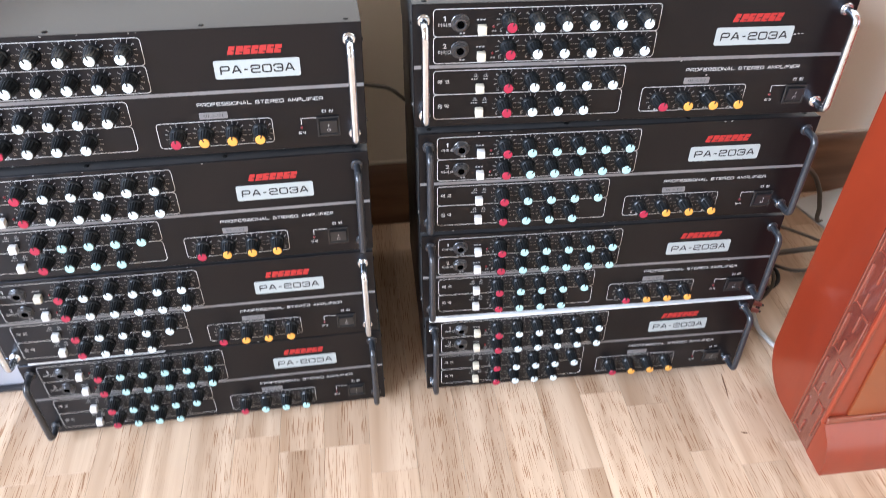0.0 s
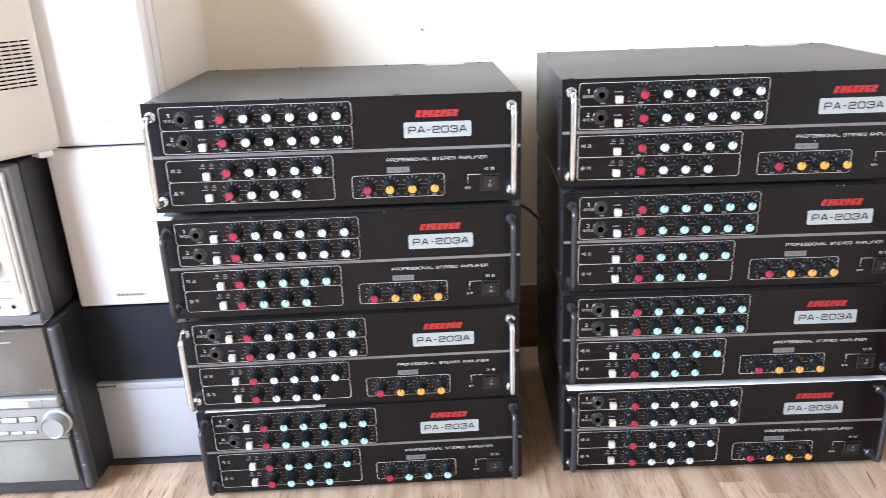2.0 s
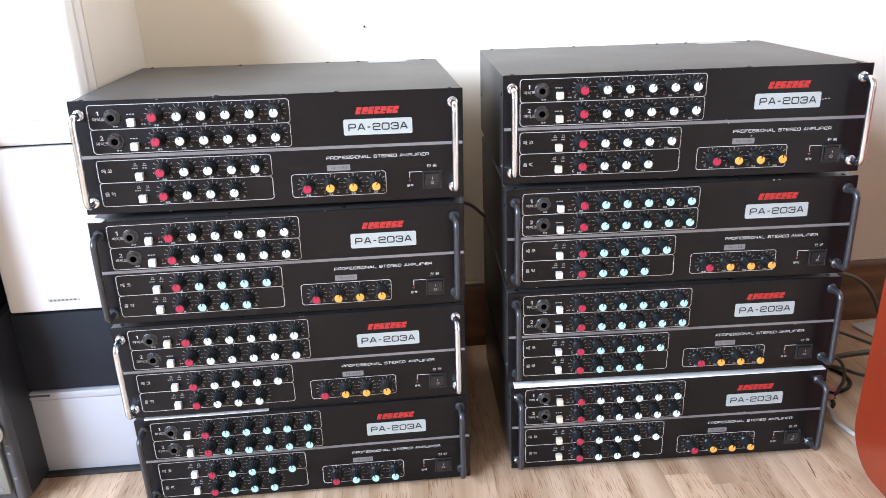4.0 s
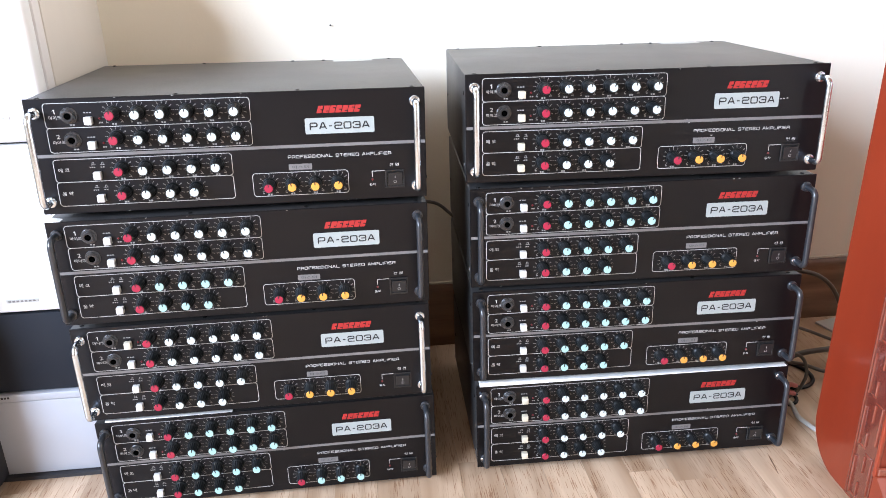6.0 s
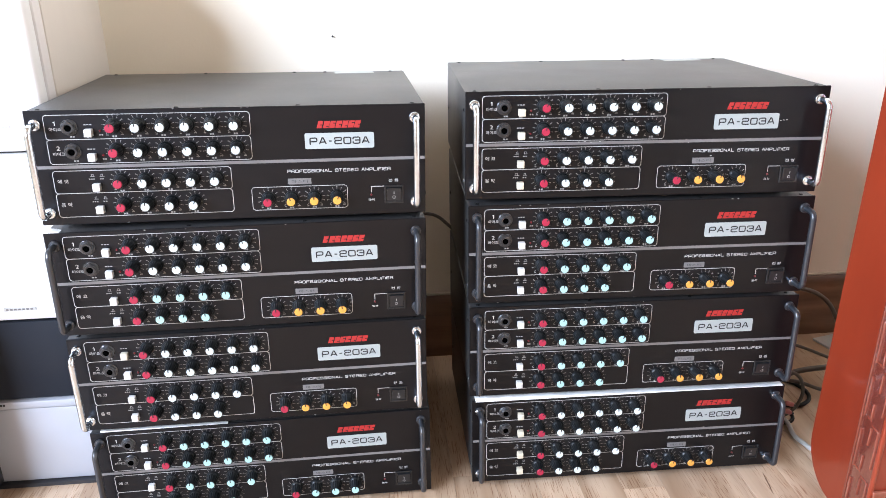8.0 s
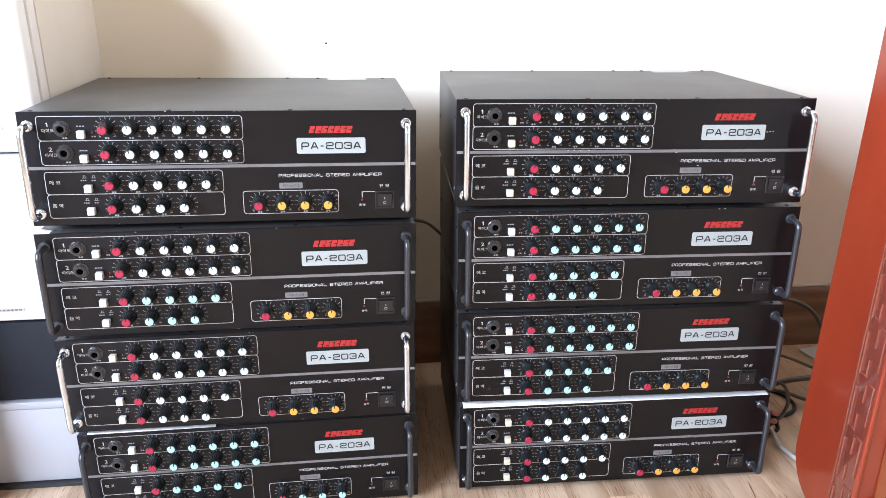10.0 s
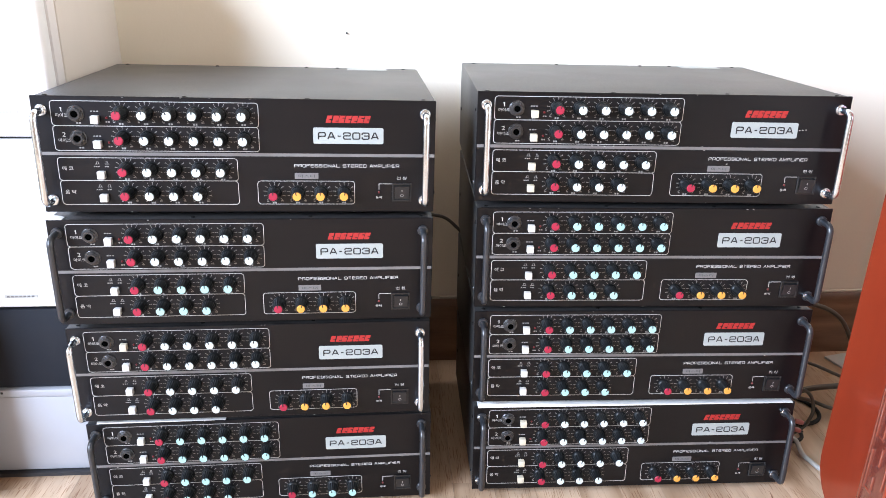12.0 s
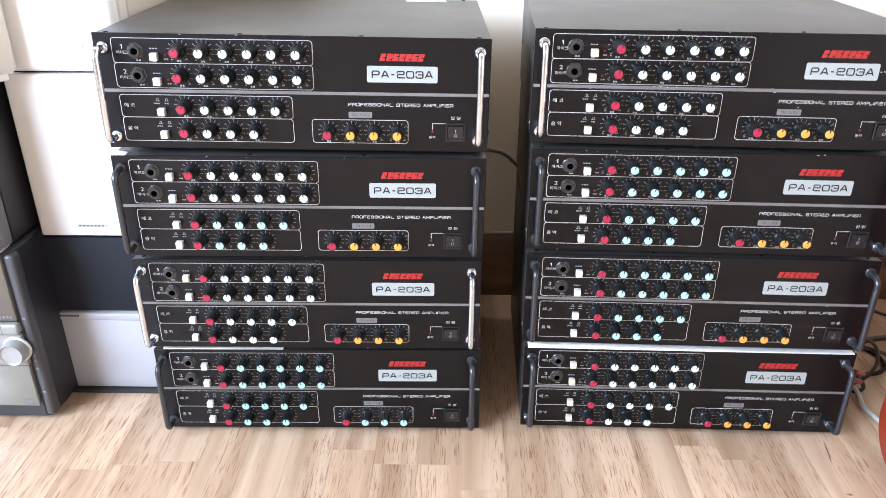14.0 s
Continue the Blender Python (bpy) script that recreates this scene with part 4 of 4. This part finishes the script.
# ---- lacquered wooden chest ----
def chest(m):
    """A tall lacquered chest: rounded side, carved meander band beside the front corner, set-back front over a flared base."""
    h = 1.0
    ob = thing("wooden_chest", m, "orange lacquered wooden chest with a carved meander border", "chest")

    def side(a, z):
        """How far the side stands in, at a behind the front and z above the floor."""
        return 0.043 * a + 0.019 * z

    # base that flares out towards the floor
    bm = bmesh.new()
    prof = [(0.0, 0.0), (0.002, 0.030), (0.014, 0.055), (0.032, 0.069), (0.036, 0.072)]
    # unseen far end at 0.85, lengthened to block light from the east
    rows = []
    for a, z in prof:
        rows.append([bm.verts.new((side(a, z), a, z)), bm.verts.new((0.85, a, z))])
    back = [bm.verts.new((side(0.040, 0), 0.040, 0.0)), bm.verts.new((0.85, 0.040, 0.0)), bm.verts.new((side(0.040, 0.072), 0.040, 0.072)), bm.verts.new((0.85, 0.040, 0.072))]
    for p, q in zip(rows, rows[1:]):
        bm.faces.new((p[0], p[1], q[1], q[0]))
    bm.faces.new([r[0] for r in rows] + [back[2], back[0]])
    bm.faces.new([r[1] for r in rows][::-1] + [back[1], back[3]])
    bm.faces.new((rows[-1][0], rows[-1][1], back[3], back[2]))
    bm.faces.new((rows[0][0], rows[0][1], back[1], back[0]))
    part("base", bm, M_LACQUER, ob, "flared base moulding")
    # body
    bm = bmesh.new()
    prof = [(0.036, h), (0.036, 0.0005)]
    for i in range(17):
        t = radians(270 + 90 * i / 16)
        prof.append((0.193 - 0.070 + 0.070 * math.cos(t), 0.0705 + 0.070 * math.sin(t)))
    prof.append((0.193, h))
    near = [bm.verts.new((side(a, z) + 0.0006, a, z)) for a, z in prof]
    far = [bm.verts.new((0.849, a, z)) for a, z in prof]
    bm.faces.new(near)
    bm.faces.new(far[::-1])
    rim = []
    for i in range(len(prof)):
        j = (i + 1) % len(prof)
        bm.faces.new((near[i], far[i], far[j], near[j]))
        if 1 <= i < len(prof) - 1:
            rim.append(bm.edges.get((near[i], near[j])))
    bmesh.ops.bevel(bm, geom=rim[1:], offset=0.012, segments=5, profile=0.5, affect="EDGES")
    body = part("body", bm, M_LACQUER, ob)

    def strip(a0, z0, a1, z1, out, name, mat, parent):
        """A bar laid on the slanting side, from a0 to a1 behind the front corner."""
        b2 = bmesh.new()
        box(b2, -out, a0, z0, 0.002, a1, z1, min(0.0020, out * 0.48), 3)
        for v in b2.verts:
            v.co.x += side(v.co.y, v.co.z)
        return part(name, b2, mat, parent)

    band = strip(0.0405, 0.004, 0.0915, h - 0.02, 0.0008, "carved_band", M_LACQUER_DEEP, ob)
    strip(0.0865, 0.004, 0.0890, h - 0.02, 0.0028, "band_bead", M_LACQUER_MAUVE, ob)
    strip(0.0335, 0.070, 0.0395, h - 0.02, 0.0042, "corner_bead", M_LACQUER, ob)
    pitch, t = 0.0815, 0.0036
    for k in range(12):
        z = 0.010 + k * pitch
        if z + 0.08 > h - 0.03:
            break
        for a0, z0, a1, z1 in ((0.0802, 0.0, 0.0840, 0.062), (0.0655, 0.0, 0.0800, t), (0.0655, t + 0.0002, 0.0690, 0.027),
                               (0.0450, 0.018, 0.0486, 0.078), (0.0488, 0.078 - t, 0.0640, 0.078), (0.0604, 0.046, 0.0640, 0.0778 - t)):
            strip(a0, z + z0, a1, z + z1, 0.0032 if z1 - z0 > t + 0.001 else 0.0018, "carved_bar", M_LACQUER_MAUVE, band)
    # set-back front: dark fillet, moulding and framed panel
    x0 = side(0.036, 1.0)
    part("fillet", box_mesh(x0 - 0.018, 0.0300, 0.0722, 0.848, 0.0362, 0.0840, 0.0022, 3), M_LACQUER_MAUVE, ob, "dark mauve strip above the base")
    part("front_panel", box_mesh(x0 + 0.010, 0.0325, 0.0850, 0.848, 0.0362, h - 0.03, 0.0012, 2), M_LACQUER_PALE, ob)
    for i in range(11):
        part("carved_bar", box_mesh(x0 + 0.045 + i * 0.07, 0.0280, 0.0745, x0 + 0.060 + i * 0.07, 0.0320, 0.0805, 0.0012, 2), M_LACQUER_MAUVE, ob)
    return ob


chest(pose(0.557, -0.200, 0.0))


# ---- cables beside the stack ----
def cable(points, r, mat, label):
    ob = tube("cable", points, r, mat)
    return tagged(ob, label, "cable")


cable([(0.51, 0.37, 0.172), (0.61, 0.35, 0.170), (0.712, 0.33, 0.163), (0.770, 0.33, 0.139), (0.804, 0.33, 0.095), (0.820, 0.33, 0.051), (0.84, 0.34, 0.0045), (0.90, 0.35, 0.0045)], 0.0044, M_CABLE, "grey power cable drooping behind the amplifiers")
cable([(0.525, 0.26, 0.125), (0.60, 0.25, 0.105), (0.683, 0.25, 0.080), (0.744, 0.25, 0.053), (0.80, 0.24, 0.03)], 0.0030, M_CABLE, "thin dark cable running behind the amplifiers")
cable([(0.53, 0.17, 0.028), (0.57, 0.19, 0.030), (0.653, 0.20, 0.054), (0.71, 0.20, 0.060), (0.78, 0.20, 0.062)], 0.0052, M_CABLE, "thick dark cable running beside the amplifiers")
cable([(0.53, 0.22, 0.056), (0.60, 0.20, 0.045), (0.66, 0.20, 0.034), (0.718, 0.20, 0.012), (0.78, 0.21, 0.0045)], 0.0034, M_CABLE, "thin dark cable sloping to the floor")
cable([(0.528, 0.10, 0.113), (0.56, 0.11, 0.110), (0.606, 0.12, 0.099), (0.622, 0.12, 0.074), (0.621, 0.12, 0.046), (0.600, 0.12, 0.020), (0.565, 0.13, 0.006), (0.545, 0.18, 0.006), (0.59, 0.21, 0.010), (0.63, 0.17, 0.004)], 0.0030, M_CABLE, "tangled dark cable looping to the floor")
cable([(0.52, 0.20, 0.004), (0.56, 0.16, 0.0035), (0.61, 0.17, 0.0035), (0.62, 0.13, 0.0035), (0.57, 0.115, 0.0035)], 0.0032, M_RUBBER, "black cable curled on the floor")
cable([(0.555, 0.17, 0.030), (0.597, 0.115, 0.011), (0.594, 0.078, 0.0055), (0.597, 0.058, 0.0055), (0.606, 0.032, 0.0055), (0.630, 0.020, 0.0055)], 0.0040, M_CABLE_W, "pale grey cable lying on the floor")
cable([(-0.12, 0.37, 0.356), (-0.060, 0.37, 0.343), (0.0, 0.37, 0.334), (0.016, 0.37, 0.329), (0.036, 0.37, 0.312), (0.075, 0.37, 0.27)], 0.0030, M_CABLE, "dark cable drooping behind the two stacks")
cable([(0.532, 0.15, 0.075), (0.560, 0.13, 0.066), (0.590, 0.14, 0.040), (0.588, 0.19, 0.016), (0.560, 0.21, 0.012), (0.545, 0.17, 0.030), (0.572, 0.12, 0.050), (0.602, 0.16, 0.022), (0.630, 0.22, 0.006)], 0.0036, M_RUBBER, "black cable wound in a loose tangle")
cable([(0.530, 0.24, 0.020), (0.570, 0.25, 0.004), (0.640, 0.27, 0.004), (0.690, 0.22, 0.004), (0.660, 0.17, 0.004), (0.600, 0.19, 0.0045), (0.560, 0.28, 0.004)], 0.0036, M_RUBBER, "black cable lying in a loop on the floor")
for z, y in ((0.080, 0.060), (0.064, 0.062)):
    plug = thing("plug", pose(0.566, y, z, 0, 18, 20), "small red phono plug hanging beside an amplifier", "plug", "phono plugs")
    part("shell", lathe(bmesh.new(), [(0.0034, -0.008), (0.0040, -0.006), (0.0040, 0.003), (0.0030, 0.005)], 16), M_PLUG, plug, "red plastic shell", m=pose(0, 0, 0, 0, 0, 60))
    part("tip", lathe(bmesh.new(), [(0.0018, 0.005), (0.0018, 0.009)], 12), M_JACK, plug, m=pose(0, 0, 0, 0, 0, 60))

# thin cream slab added for a pale patch on the floor behind the chest
sheet = tagged(new("cream_slab", finish(box_mesh(-0.07, -0.05, 0, 0.12, 0.06, 0.005, 0.001), "cream_slab", M_PAPER)), "thin cream slab lying on the floor", "cardboard")
sheet.matrix_basis = pose(0.90, 0.37, 0.0, 0, 0, 14)


chip = tagged(new("wood_chip", finish(slab(bmesh.new(), [(-0.0042, -0.0006), (0.0012, -0.0013), (0.0044, -0.0002), (0.0010, 0.0011)], -0.0006, 0.0006), "wood_chip", M_SKIRT)), "tiny dark wood chip lying on the floor", "debris")
chip.matrix_basis = pose(0.485, -0.119, 0.0006, 90, 0, -12)


# ---- nail in the wall ----
nail = tagged(new("nail", finish(lathe(bmesh.new(), [(0.0010, -0.004), (0.0010, 0.004), (0.0019, 0.004), (0.0016, 0.0052)], 12), "nail", M_RUBBER)), "small dark nail head standing out of the wall", "nail")
nail.matrix_basis = pose(-0.156, BACK, 0.646)


# ---- floor strips ----
rng = random.Random(5)
STRIP_W = 0.0645
EDGE = -1.46
STRIPS = {}
x = -1.25
while x < 1.15:
    y = EDGE
    L = round(rng.uniform(0.08, 0.42), 2)
    while y < BACK - 0.001:
        if y + L > BACK - 0.06:
            L = BACK - y
        key = round(L, 3)
        if key not in STRIPS:
            g = 0.00012
            STRIPS[key] = finish(box_mesh(-STRIP_W / 2 + g, -L / 2 + g, -0.0032, STRIP_W / 2 - g, L / 2 - g, 0.0, 0.00016, 1), "plank", M_FLOOR, 0)
        ob = new("plank", STRIPS[key])
        ob.parent = floor
        ob.location = (x, y + L / 2, 0.0)
        y += L
        L = rng.choice((0.26, 0.30, 0.34, 0.38, 0.42))
    x += STRIP_W
bm = bmesh.new()
for x0, y0, x1, y1 in ((LEFT, FRONT, RIGHT, -1.46), (LEFT, -1.46, -1.25 - STRIP_W / 2, BACK), (x - STRIP_W / 2, -1.46, RIGHT, BACK)):
    box(bm, x0, y0, -0.0034, x1, y1, -0.0002)
rest = new("plank_field", finish(bm, "plank_field", M_FLOOR, 0))
rest.parent = floor
tagged(rest, kind="stuff")

# one dark knot streak in the boards beside the chest
bm = slab(bmesh.new(), [(-0.0006, 0.027), (-0.0012, 0.006), (-0.0016, -0.010), (-0.0004, -0.027), (0.0006, -0.012), (0.0008, 0.008)], -0.0001, 0.0001)
streak = part("knot_streak", bm, M_SKIRT, floor, m=pose(0.493, -0.031, 0.0002, 90, 0, 0) @ pose(0, 0, 0, 0, -10, 0))
